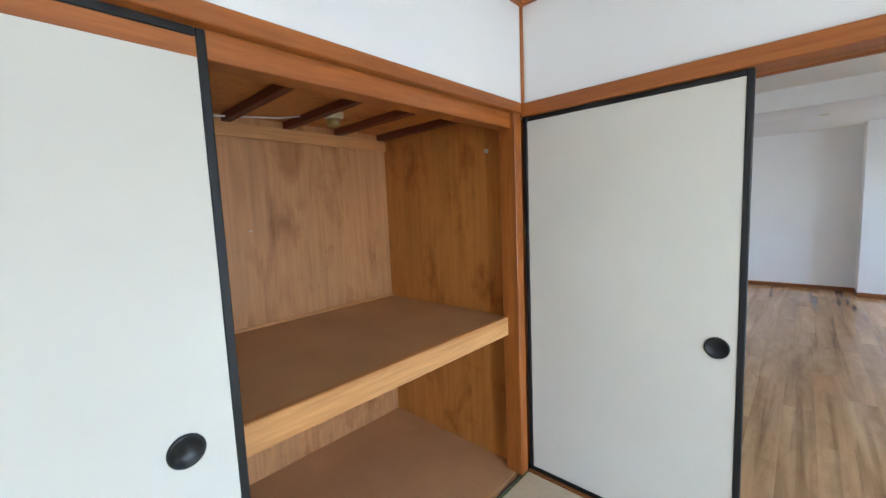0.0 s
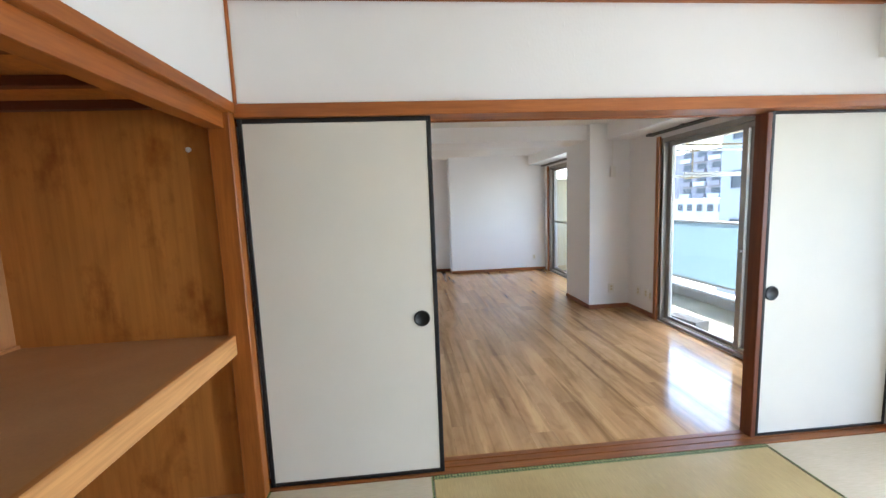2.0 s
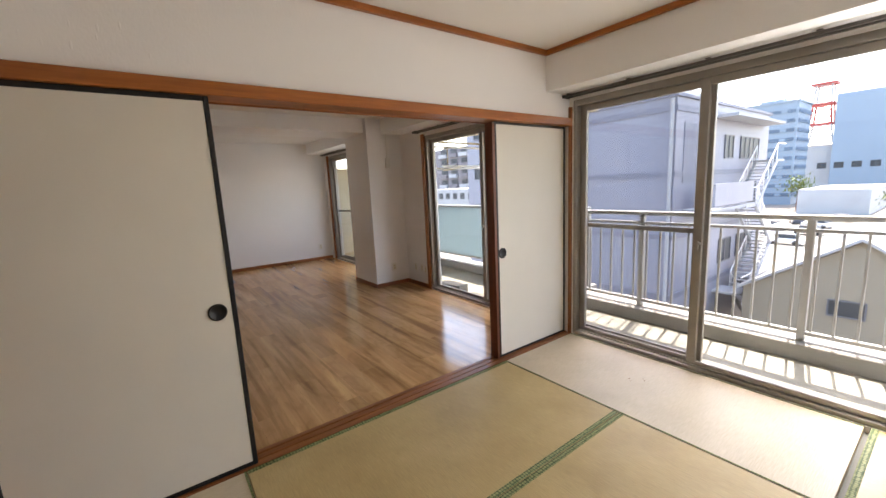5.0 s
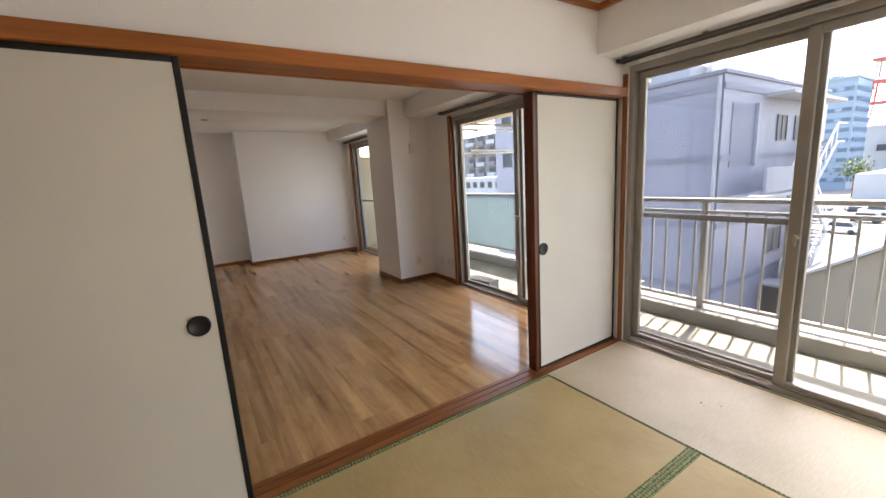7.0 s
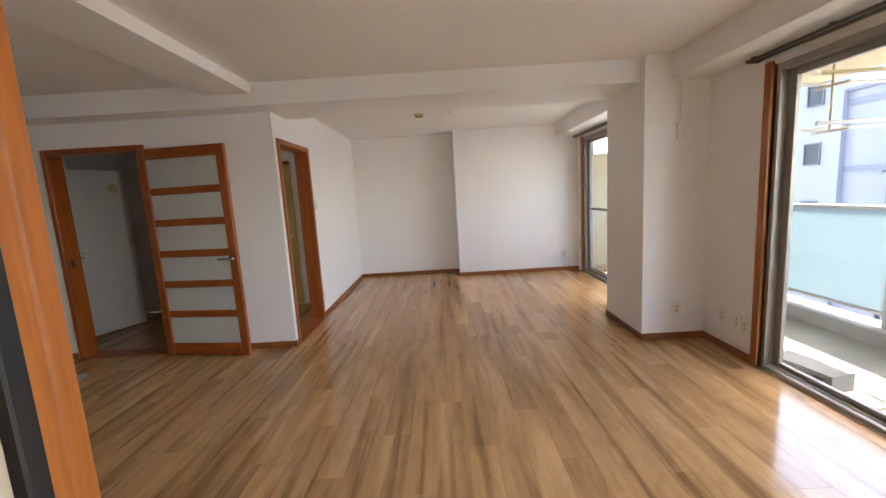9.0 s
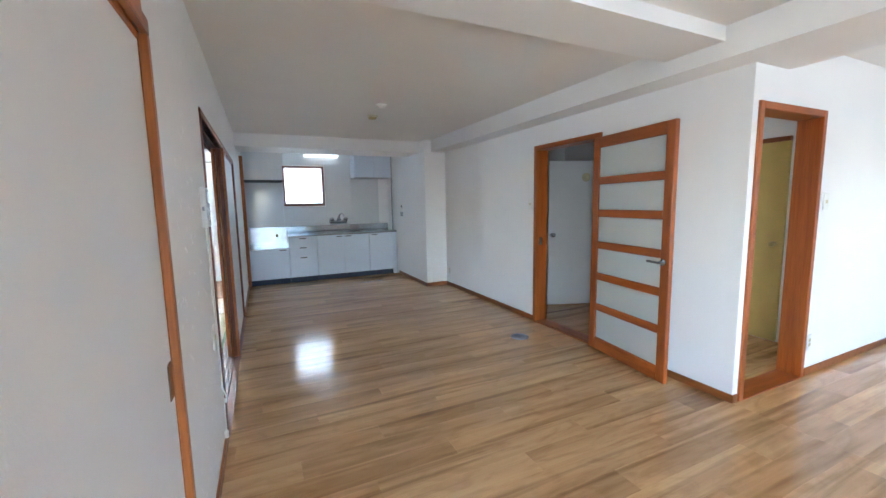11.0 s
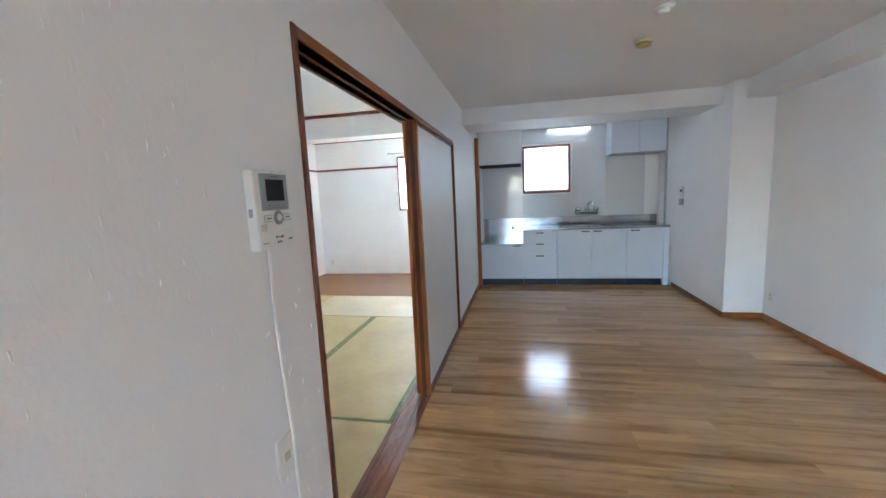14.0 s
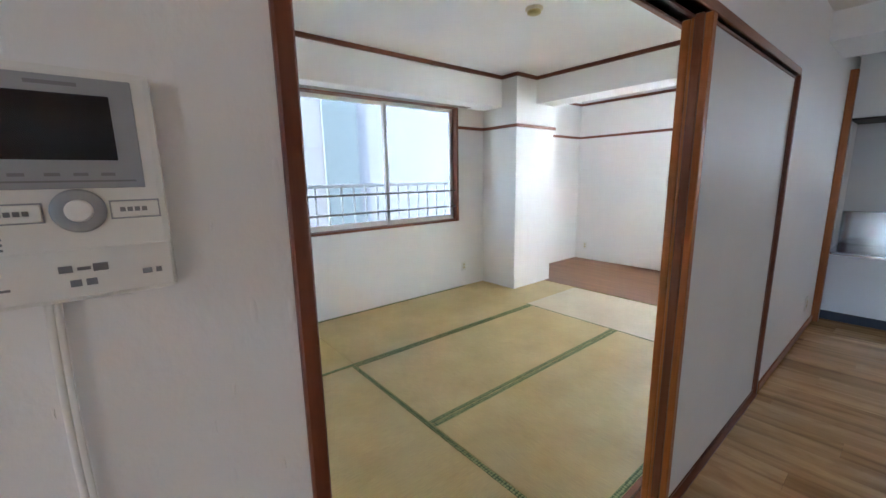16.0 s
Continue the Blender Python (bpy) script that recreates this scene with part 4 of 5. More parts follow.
casing("door_frame_hall", "y", YH - 0.018, YH + 0.138, -3.015, -2.205, 1.850, "red-brown wooden hall door frame")
casing("door_frame_inner", "x", -1.17, -1.02, 4.88, 5.595, 1.850, "red-brown wooden door frame")
edge_trim("trim_door_sill", bx(-3.015, -2.205, YH - 0.018, YH + 0.138, -0.02, 0.008), M_DOORWOOD, "worn wooden door sill")
edge_trim("trim_door_sill", bx(-1.17, -1.02, 4.88, 5.595, -0.02, 0.008), M_DOORWOOD_Y, "worn wooden door sill")
edge_trim("trim_strike_plate", bx(-3.016, -3.012, YH + 0.03, YH + 0.06, 0.85, 0.93), M_STEEL, "small steel strike plate")

gd = thing("door_1", (0, 0, 0), "red-brown wooden door with six frosted panes, wide open", "door", kind="structure")
W, T, Z0, Z1 = 0.82, 0.036, 0.008, 1.845
part("stile", bx(0, 0.075, -T, 0, Z0, Z1, 0.004), M_DOORWOOD_Z, gd)
part("stile", bx(W - 0.075, W, -T, 0, Z0, Z1, 0.004), M_DOORWOOD_Z, gd)
rows = [Z0, Z0 + 0.11]
for k in range(1, 6):
    zc = Z0 + 0.11 + (Z1 - 0.09 - Z0 - 0.11) * k / 6
    rows += [zc - 0.031, zc + 0.031]
rows += [Z1 - 0.09, Z1]
for a, b in zip(rows[0::2], rows[1::2]):
    part("rail", bx(0.075, W - 0.075, -T + 0.001, -0.001, a, b, 0.004), M_DOORWOOD, gd)
for a, b in zip(rows[1::2], rows[2::2]):
    part("pane", bx(0.075, W - 0.075, -0.022, -0.016, a, b), M_DOORGL, gd, "frosted glass pane")
for s, y in ((1, 0.0), (-1, -T)):
    hb = part("handle", lathe([(0.024, 0), (0.024, 0.008), (0.010, 0.012), (0.010, 0.045)], pose(W - 0.05, y, 0.88, -90 * s, 0, 0), 20), M_STEEL, gd, "brushed lever handle")
    part("lever", bx(W - 0.155, W - 0.04, y + s * 0.040 - 0.007, y + s * 0.040 + 0.007, 0.872, 0.888, 0.005, 2), M_STEEL, hb)
gd.matrix_basis = pose(-2.195, YH - 0.022, 0, 0, 0, -8.0)
gd2 = thing("door_2", (0, 0, 0), "plain white hall door standing ajar with a round vent", "door", kind="structure")
part("leaf", bx(0, 0.60, -0.034, 0, 0.012, 1.80, 0.003), M_DOORW, gd2)
part("vent", lathe([(0.052, 0), (0.052, 0.006), (0.044, 0.012), (0.03, 0.010), (0.028, 0.004)], pose(0.47, -0.034, 1.60, 90, 0, 0)), M_IVORY, gd2, "yellowed round vent")
part("knob", lathe([(0.026, 0), (0.026, 0.006), (0.010, 0.010), (0.010, 0.03), (0.026, 0.04), (0.028, 0.055), (0.018, 0.065)], pose(0.05, -0.034, 0.90, 90, 0, 0)), M_CHROME, gd2, "chrome knob")
gd2.matrix_basis = pose(-3.50, 5.32, 0, 0, 0, 69.5)
gd3 = thing("door_3", (-1.75, 6.26, 0), "yellowish wooden door at the back of the small room", "door", kind="structure")
part("leaf", bx(-2.0, -1.49, 6.262, 6.296, 0.012, 1.80, 0.003), M_YELLOW, gd3)
part("head", bx(-2.0, -1.49, 6.255, 6.298, 1.80, 1.84, 0.003), M_KAMOI, gd3)
part("knob", lathe([(0.022, 0), (0.022, 0.006), (0.010, 0.010), (0.010, 0.03), (0.024, 0.04), (0.018, 0.06)], pose(-1.55, 6.262, 0.9, 90, 0, 0), 20), M_BRASS, gd3)

# ---- small fittings ----


def plate(place, axis, w, h, label, kind="outlet"):
    """A wall plate, its face towards the given axis."""
    t = thing("wall_" + kind, place, label, kind, "wall plates")
    m = {"+x": pose(*place, 0, 90, 0) @ pose(0, 0, 0, 0, 0, 90), "-x": pose(*place, 0, -90, 0) @ pose(0, 0, 0, 0, 0, 90), "-y": pose(*place, 90, 0, 0), "+y": pose(*place, -90, 0, 0)}[axis]
    bm = bx(-w / 2, w / 2, -h / 2, h / 2, 0, 0.009, 0.003)
    bmesh.ops.transform(bm, matrix=m, verts=bm.verts)
    part("plate", bm, M_PLASTIC, t)
    for k in ((-0.018, 0.018) if kind == "outlet" else (0.0,)):
        bm = bx(-0.014, 0.014, k - 0.012, k + 0.012, 0.009, 0.012, 0.001)
        bmesh.ops.transform(bm, matrix=m, verts=bm.verts)
        part("socket" if kind == "outlet" else "rocker", bm, M_IVORY, t)


plate((2.287, 7.47, 0.262), "-y", 0.075, 0.12, "ivory wall outlet above the skirting")
plate((2.296, 4.465, 0.262), "-y", 0.075, 0.12, "ivory wall outlet on the pillar")
plate((XE, 4.235, 0.258), "-x", 0.075, 0.12, "ivory wall outlet beside the window")
plate((XE, 4.08, 0.262), "-x", 0.075, 0.12, "ivory wall outlet beside the window")
plate((XE, 4.00, 0.25), "-x", 0.06, 0.13, "white telephone outlet beside the window")
plate((-3.13, YH, 1.29), "-y", 0.075, 0.125, "ivory light switch beside the hall door", "switch")
plate((-5.18, YH, 0.25), "-y", 0.075, 0.12, "ivory wall outlet above the skirting")
plate((-1.90, YB, 0.66), "+y", 0.07, 0.12, "ivory wall switch under the intercom", "switch")
plate((-6.2, YB, 0.25), "+y", 0.075, 0.12, "ivory wall outlet near the kitchen")
plate((-5.1, YS, 0.25), "+y", 0.07, 0.11, "ivory wall outlet under the window")
plate((-7.55, -0.95, 0.22), "+x", 0.07, 0.11, "ivory wall outlet in the alcove")
plate((-1.035, 5.75, 1.28), "+x", 0.075, 0.12, "ivory light switch beside the narrow door", "switch")
plate((-1.035, 5.70, 0.25), "+x", 0.075, 0.12, "ivory wall outlet above the skirting")
cover = thing("pipe_cover", (2.297, 4.465, 1.70), "ivory pipe hole cover with a thin conduit", "wall cover")
part("cover", bx(2.262, 2.332, 4.437, 4.465, 1.64, 1.77, 0.006, 2), M_PLASTIC, cover)
part("conduit", bx(2.29, 2.304, 4.455, 4.465, 1.77, 2.09, 0.002), M_PLASTIC, cover)


def rosette(x, y, z):
    t = thing("ceiling_rosette", (x, y, z), "yellowed ceiling lamp socket without a lamp", "lamp socket", "ceiling sockets")
    part("base", lathe([(0.058, 0), (0.058, -0.012), (0.046, -0.02)], pose(x, y, z)), M_IVORY, t)
    part("cap", lathe([(0.046, -0.02), (0.044, -0.036), (0.022, -0.042)], pose(x, y, z)), M_BRASS, t)


def detector(x, y, z, r=0.05):
    t = thing("smoke_detector", (x, y, z), "small white ceiling detector", "detector", "ceiling detectors")
    part("base", lathe([(r, 0), (r, -0.012), (r * 0.9, -0.018)], pose(x, y, z)), M_PLASTIC, t)
    part("head", lathe([(r * 0.6, -0.018), (r * 0.55, -0.034), (r * 0.3, -0.038)], pose(x, y, z)), M_PLASTIC, t)


for x, y, z in ((0.175, 6.15, HL), (0.60, 3.15, HL), (-3.95, 3.27, HL), (-4.25, 0.53, H2)):
    rosette(x, y, z)
for x, y, z in ((0.58, 6.12, HL), (-3.45, 3.23, HL), (-3.83, 0.55, H2)):
    detector(x, y, z)
rose = thing("closet_socket", (-1.675, 1.126, 1.838), "yellowed lamp socket under the closet ceiling", "lamp socket")
part("base", lathe([(0.05, 0), (0.05, -0.02), (0.035, -0.03)], pose(-1.675, 1.126, 1.875)), M_IVORY, rose)
part("cap", lathe([(0.034, -0.03), (0.03, -0.06), (0.018, -0.065)], pose(-1.675, 1.126, 1.875)), M_BRASS, rose)
wire = part("wire", rod((-1.70, 1.10, 1.868), (-1.90, 0.95, 1.868), 0.004, n=8), M_PLASTIC, rose)
part("wire_end", rod((-1.90, 0.95, 1.868), (-1.99, 0.45, 1.835), 0.004, n=8), M_PLASTIC, wire)
solid("floor_outlet", lathe([(0.085, 0.0), (0.085, 0.004), (0.075, 0.007), (0.03, 0.007)], pose(-2.69, 4.32, 0.0)), M_GREYP, "round grey metal cover plate on the floor", "floor plate")
solid("wall_stud", lathe([(0.012, 0), (0.012, 0.004), (0.006, 0.008)], pose(-1.17, 1.70, 1.67, 90, 0, 0), 16), M_PLASTIC, "small white plastic stud", "stud")

for y, z in ((0.52, 1.30), (0.53, 1.17), (0.50, 1.44), (0.80, 1.31), (0.66, 1.31)):
    solid("nail", rod((-2.0, y, z), (-1.985, y + 0.012, z + 0.002), 0.0016, n=8), M_ALUW, "small bent nail stuck in the plywood back", "nail", "closet nails")

# ---- raised flecks of the wallpaper near the second opening ----
rng = random.Random(11)
bm = bmesh.new()
for k in range(190):
    x, z, l = rng.uniform(-2.11, -1.05), rng.uniform(0.08, 2.24), rng.uniform(0.012, 0.034)
    w, tilt = rng.uniform(0.0014, 0.0026), rng.uniform(-0.004, 0.004)
    v = [bm.verts.new(q) for q in ((x - w, YB - 0.0005, z), (x + w, YB - 0.0005, z), (x + w + tilt, YB - 0.0005, z + l), (x - w + tilt, YB - 0.0005, z + l), (x + tilt / 2, YB + 0.0019, z + l / 2))]
    for a, b in ((0, 1), (1, 2), (2, 3), (3, 0)):
        bm.faces.new((v[a], v[b], v[4]))
tagged(structure("wall_flecks", bm, M_WALL, "small raised upright flecks of the white wallpaper", "wallpaper relief"), kind="stuff")

# ---- intercom ----
ic = thing("intercom", (-1.94, YB, 1.22), "white wall intercom with a dark screen and a hanging cord", "intercom")
IX0, IX1, IZ0, IZ1, IY = -2.006, -1.859, 1.222, 1.419, YB + 0.026
part("body", bx(IX0, IX1, YB, IY, IZ0, IZ1, 0.006, 2), M_PLASTIC, ic)


def on_intercom(u0, u1, v0, v1, d=0.0015, bev=0.0006):
    """A slip on its face: u runs from its left edge as one looks at it, v up, in parts of its size."""
    w, h = IX1 - IX0, IZ1 - IZ0
    return bx(IX1 - u1 * w, IX1 - u0 * w, IY - 0.001, IY + d, IZ0 + v0 * h, IZ0 + v1 * h, bev)


bez = part("bezel", on_intercom(0.15, 0.90, 0.495, 0.955, 0.002), M_GREYP, ic, "silver grey bezel")
part("screen", on_intercom(0.30, 0.79, 0.615, 0.885, 0.003), M_SCREEN, bez, "dark glossy screen")
for u in (0.32, 0.46, 0.58, 0.70):
    part("mark", on_intercom(u, u + 0.065, 0.548, 0.562, 0.0026, 0), M_INK, bez)
part("slot", on_intercom(0.27, 0.86, 0.522, 0.53, 0.0026, 0), M_INK, bez)
m_ic = pose(IX1 - 0.575 * (IX1 - IX0), IY, IZ0 + 0.40 * (IZ1 - IZ0), -90, 0, 0)
ring = part("dial", lathe([(0.0185, -0.001), (0.0185, 0.003), (0.016, 0.004), (0.0105, 0.0035)], m_ic), M_GREYP, ic, "silver ring button")
part("dial_button", lathe([(0.0095, 0.0), (0.0095, 0.0042), (0.0075, 0.0048)], m_ic), M_PLASTIC, ring)
for u0, u1 in ((0.20, 0.42), (0.72, 0.95)):
    rim = part("button_rim", on_intercom(u0 - 0.008, u1 + 0.008, 0.355, 0.44, 0.0012, 0), M_GREYP, ic)
    part("button", on_intercom(u0, u1, 0.362, 0.433, 0.003), M_PLASTIC, rim)
    for k in range(4):
        a = u0 + 0.04 + 0.035 * k
        part("label_bar", on_intercom(a, a + 0.026, 0.388, 0.408, 0.0034, 0), M_INK, rim)
for i in range(5):
    for j in range(4):
        part("speaker_hole", on_intercom(0.09 + 0.035 * i, 0.105 + 0.035 * i, 0.25 + 0.022 * j, 0.26 + 0.022 * j, 0.0006, 0), M_INK, ic)
fl = part("flap", on_intercom(0.02, 0.98, 0.02, 0.235, 0.0015), M_PLASTIC, ic)
for c in ((0.44, 0.50, 0.135, 0.165), (0.52, 0.58, 0.14, 0.155), (0.59, 0.66, 0.13, 0.165), (0.48, 0.53, 0.07, 0.10), (0.55, 0.60, 0.07, 0.10), (0.82, 0.87, 0.09, 0.115), (0.89, 0.92, 0.09, 0.115), (0.09, 0.24, 0.085, 0.095)):
    part("mark", on_intercom(*c, 0.0022, 0), M_INK, fl)
part("brand_bar", on_intercom(0.45, 0.66, 0.915, 0.93, 0.0026, 0), M_INK, bez)
part("side_key", bx(IX1 - 0.0015, IX1 + 0.001, YB + 0.008, YB + 0.018, 1.305, 1.325), M_GREYP, ic)


def cord(points, r, mat, parent, name="cord"):
    cu = bpy.data.curves.new(name, "CURVE")
    cu.dimensions, cu.bevel_depth, cu.bevel_resolution = "3D", r, 3
    sp = cu.splines.new("NURBS")
    sp.points.add(len(points) - 1)
    for p, q in zip(sp.points, points):
        p.co = (*q, 1)
    sp.use_endpoint_u, sp.order_u = True, 3
    tmp = bpy.data.objects.new(name, cu)
    me = bpy.data.meshes.new_from_object(tmp)
    bpy.data.objects.remove(tmp)
    me.materials.clear()
    me.materials.append(mat)
    ob = new(name, me)
    if parent is not None:
        ob.parent = parent
        ob.matrix_parent_inverse = parent.matrix_world.inverted()
    return ob


c1 = [(-1.912, YB + 0.010, 1.225), (-1.909, YB + 0.012, 1.15), (-1.909, YB + 0.012, 1.0), (-1.918, YB + 0.012, 0.85), (-1.930, YB + 0.014, 0.70), (-1.928, YB + 0.014, 0.55), (-1.94, YB + 0.016, 0.42), (-1.93, YB + 0.016, 0.36)]
cord(c1, 0.0033, M_PLASTIC, ic)
cord([(x - 0.0055, y, z) for x, y, z in c1], 0.0030, M_PLASTIC, ic)
cord([(-1.93, YB + 0.016, 0.38), (-1.91, YB + 0.03, 0.34), (-1.95, YB + 0.03, 0.31), (-1.92, YB + 0.03, 0.28), (-1.94, YB + 0.02, 0.32), (-1.92, YB + 0.02, 0.22), (-1.925, YB + 0.02, 0.12)], 0.0035, M_PLASTIC, ic)
part("plug", bx(-1.94, -1.915, YB + 0.008, YB + 0.028, 0.09, 0.13, 0.004), M_PLASTIC, ic)

# ---- windows of the second room ----
w4 = thing("window_4", (-4.115, YS - 0.07, 0.81), "white aluminium sliding window with two guard bars", "window", kind="structure")
for c in ((-5.03, -5.00, 0.81, 2.10), (-3.23, -3.20, 0.81, 2.10)):
    part("window_frame", bx(c[0], c[1], YS - 0.13, YS + 0.008, c[2], c[3], 0.003), M_DARKWOOD_Z, w4)
for c in ((0.81, 0.835), (2.075, 2.10)):
    part("window_frame", bx(-5.0, -3.23, YS - 0.13, YS + 0.008, c[0], c[1], 0.003), M_DARKWOOD, w4)
for u0, u1, y in ((-5.0, -4.09, YS - 0.06), (-4.14, -3.23, YS - 0.095)):
    sash = part("sash", bx(u0, u0 + 0.04, y - 0.028, y, 0.835, 2.075, 0.003), M_ALUW, w4)
    part("sash_stile", bx(u1 - 0.04, u1, y - 0.028, y, 0.835, 2.075, 0.003), M_ALUW, sash)
    part("sash_rail", bx(u0 + 0.04, u1 - 0.04, y - 0.028, y, 0.835, 0.885, 0.003), M_ALUW, sash)
    part("sash_rail", bx(u0 + 0.04, u1 - 0.04, y - 0.028, y, 2.035, 2.075, 0.003), M_ALUW, sash)
    p = part("pane", bx(u0 + 0.04, u1 - 0.04, y - 0.016, y - 0.011, 0.885, 2.035), M_GLASS, sash)
    p.visible_shadow = False
for z in (1.165, 0.985):
    part("guard_bar", rod((-5.0, YS - 0.03, z), (-3.23, YS - 0.03, z), 0.010), M_ALU, w4)
cr = thing("curtain_rail", (-4.1, YS + 0.06, 2.09), "grey metal curtain rail under the beam", "curtain rail", "curtain rails")
for k in (0.05, 0.10):
    part("rail", bx(-5.13, -3.1, YS + k - 0.01, YS + k + 0.01, 2.078, 2.092, 0.002), M_ALU, cr)
for x in (-5.1, -4.5, -4.1, -3.6, -3.15):
    part("bracket", bx(x - 0.012, x + 0.012, YS, YS + 0.115, 2.092, 2.099), M_ALU, cr)
w5 = thing("window_5", (-7.6, 0.82, 1.12), "small white window with brown frame and guard bars", "window", kind="structure")
for c in ((0.39, 0.42, 1.12, 2.03), (1.22, 1.25, 1.12, 2.03)):
    part("window_frame", bx(-7.72, -7.54, c[0], c[1], c[2], c[3], 0.003), M_DARKWOOD_Z, w5)
for c in ((1.12, 1.15), (2.0, 2.03)):
    part("window_frame", bx(-7.72, -7.54, 0.42, 1.22, c[0], c[1], 0.003), M_DARKWOOD, w5)
part("pane", bx(-7.70, -7.694, 0.42, 1.22, 1.15, 2.0), M_FROSTW, w5, "white frosted pane")
for z in (1.28, 1.40):
    part("guard_bar", rod((-7.6, 0.42, z), (-7.6, 1.22, z), 0.009), M_ALU, w5)
cr = thing("curtain_rail", (-7.5, 0.8, 2.09), "grey metal curtain rail over the alcove window", "curtain rail", "curtain rails")
part("rail", bx(-7.49, -7.47, 0.25, 1.4, 2.075, 2.09, 0.002), M_ALU, cr)
for y in (0.28, 0.8, 1.37):
    part("bracket", bx(-7.55, -7.47, y - 0.01, y + 0.01, 2.09, 2.096), M_ALU, cr)

# ---- tatami ----


def mat(x0, x1, y0, y1, along, pale=False):
    """One mat; along: the axis of its long side, which carries the borders; pale: sheen put into its colour."""
    t = thing("tatami_mat", ((x0 + x1) / 2, (y0 + y1) / 2, -0.03), "rush tatami mat painted paler for its sheen, with thin dark borders" if pale else "straw-coloured rush tatami mat with green cloth borders", "tatami", "tatami mats")
    part("rush", bx(x0 + 0.001, x1 - 0.001, y0 + 0.001, y1 - 0.001, -0.034, 0.002, 0.002), M_TAT_SHEEN if pale else M_TAT_X if along == "x" else M_TAT_XY, t)
    w = 0.012 if pale else 0.03
    for k in (0, 1):
        if along == "x":
            a = (x0 + 0.001, x1 - 0.001, y0 + 0.001, y0 + w) if k == 0 else (x0 + 0.001, x1 - 0.001, y1 - w, y1 - 0.001)
        else:
            a = (x0 + 0.001, x0 + w, y0 + 0.001, y1 - 0.001) if k == 0 else (x1 - w, x1 - 0.001, y0 + 0.001, y1 - 0.001)
        part("border", bx(*a, 0.002, 0.0045, 0.001), M_HERI, t, "green woven border")


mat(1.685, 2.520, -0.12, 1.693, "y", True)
for x, y, r in ((2.11, 0.936, 0.007), (2.155, 0.856, 0.005), (2.09, 0.915, 0.004), (2.17, 0.87, 0.003)):
    structure("floor_dent", lathe([(r, 0.0), (r * 0.9, 0.0028), (r * 0.3, 0.0024)], pose(x, y, 0.0), 12), M_BROWNFLOOR, "small brown dent mark in the mat", "dent")
mat(-0.145, 1.683, 0.775, 1.693, "x")
mat(-0.145, 1.683, -0.14, 0.773, "x")
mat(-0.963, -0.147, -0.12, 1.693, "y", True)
mat(-0.963, 0.77, -1.118, -0.142, "x")
mat(0.772, 2.520, -1.118, -0.142, "x")
mat(-5.10, -3.12, -1.118, -0.102, "x")
mat(-5.10, -3.12, -0.10, 0.795, "x")
mat(-5.10, -3.12, 0.797, 1.693, "x")
mat(-3.118, -2.102, -0.10, 1.693, "y")
mat(-3.118, -2.102, -1.118, -0.102, "x")
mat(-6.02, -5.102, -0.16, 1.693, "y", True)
structure("floor_mat_strip", bx(-5.43, -5.102, -0.60, -0.162, -0.034, 0.002), M_TAT_X, "straw-coloured tatami strip by the pillar", "tatami")
structure("floor_mat_strip", bx(-6.02, -5.43, -0.60, -0.162, -0.034, 0.002), M_TAT_X, "straw-coloured tatami strip by the pillar", "tatami")
structure("floor_mat_strip", bx(-5.43, -5.102, -1.118, -0.60, -0.034, 0.002), M_TAT_X, "straw-coloured tatami strip by the pillar", "tatami")
structure("floor_alcove", bx(-7.55, -6.022, YS, YA, -0.034, 0.006), M_BROWNFLOOR, "brown boarded alcove floor", "floor")

# ---- outside ----
M_ASPH = plain("pale_asphalt", (0.17, 0.155, 0.13), 0.9, var=0.15, scale=0.05, fine=3, relief=0.0)
M_CLAD, nt_, b_ = material("lilac_cladding")
wave_ = nt_.nodes.new("ShaderNodeTexWave")
wave_.bands_direction, wave_.wave_profile = "Z", "SAW"
wave_.inputs["Scale"].default_value = 1.1
nt_.links.new(coords(nt_), wave_.inputs["Vector"])
board_ = ramp(nt_, wave_.outputs["Fac"], [(0.0, (0.78, 0.78, 0.80)), (0.12, (1.0, 1.0, 1.0)), (1.0, (0.95, 0.95, 0.95))])
paint_ = ramp(nt_, noise_tex(nt_, coords(nt_, 0.5, 0.5, 0.15), 1.0, 5.0), [(0.3, (0.215, 0.22, 0.262)), (0.7, (0.25, 0.256, 0.30))])
nt_.links.new(mix(nt_, paint_, board_, 0.8, "MULTIPLY"), b_.inputs["Base Color"])
b_.inputs["Roughness"].default_value = 0.5
bump(nt_, b_, wave_.outputs["Fac"], 0.15, 0.02)
M_CLADB = plain("cladding_band", (0.165, 0.17, 0.205), 0.6, var=0.05)
M_BLUEW = plain("blue_office_wall", (0.21, 0.27, 0.33), 0.4, var=0.08, scale=0.05)
M_OFFICE = plain("office_glass", (0.075, 0.12, 0.18), 0.3, var=0.2, scale=0.2, relief=0.0)
M_WGLASS = plain("dark_window", (0.03, 0.035, 0.04), 0.5, var=0.2, scale=0.5, relief=0.0)
M_WHITEB = plain("white_building", (0.36, 0.365, 0.37), 0.7, var=0.06, scale=0.3, relief=0.1)
# Lightened base colour: the distance haze is put into the paint.
M_BROWNB = plain("dark_building", (0.18, 0.165, 0.175), 0.7, var=0.1, scale=0.3)
M_BEIGE = plain("beige_shed_wall", (0.26, 0.22, 0.16), 0.7, var=0.06, scale=0.5)
M_ROOFW = plain("pale_roof", (0.35, 0.35, 0.35), 0.5, var=0.06, scale=0.5)
M_WFRAME = plain("dark_window_frame", (0.12, 0.125, 0.14), 0.5, 0.2, var=0.05)
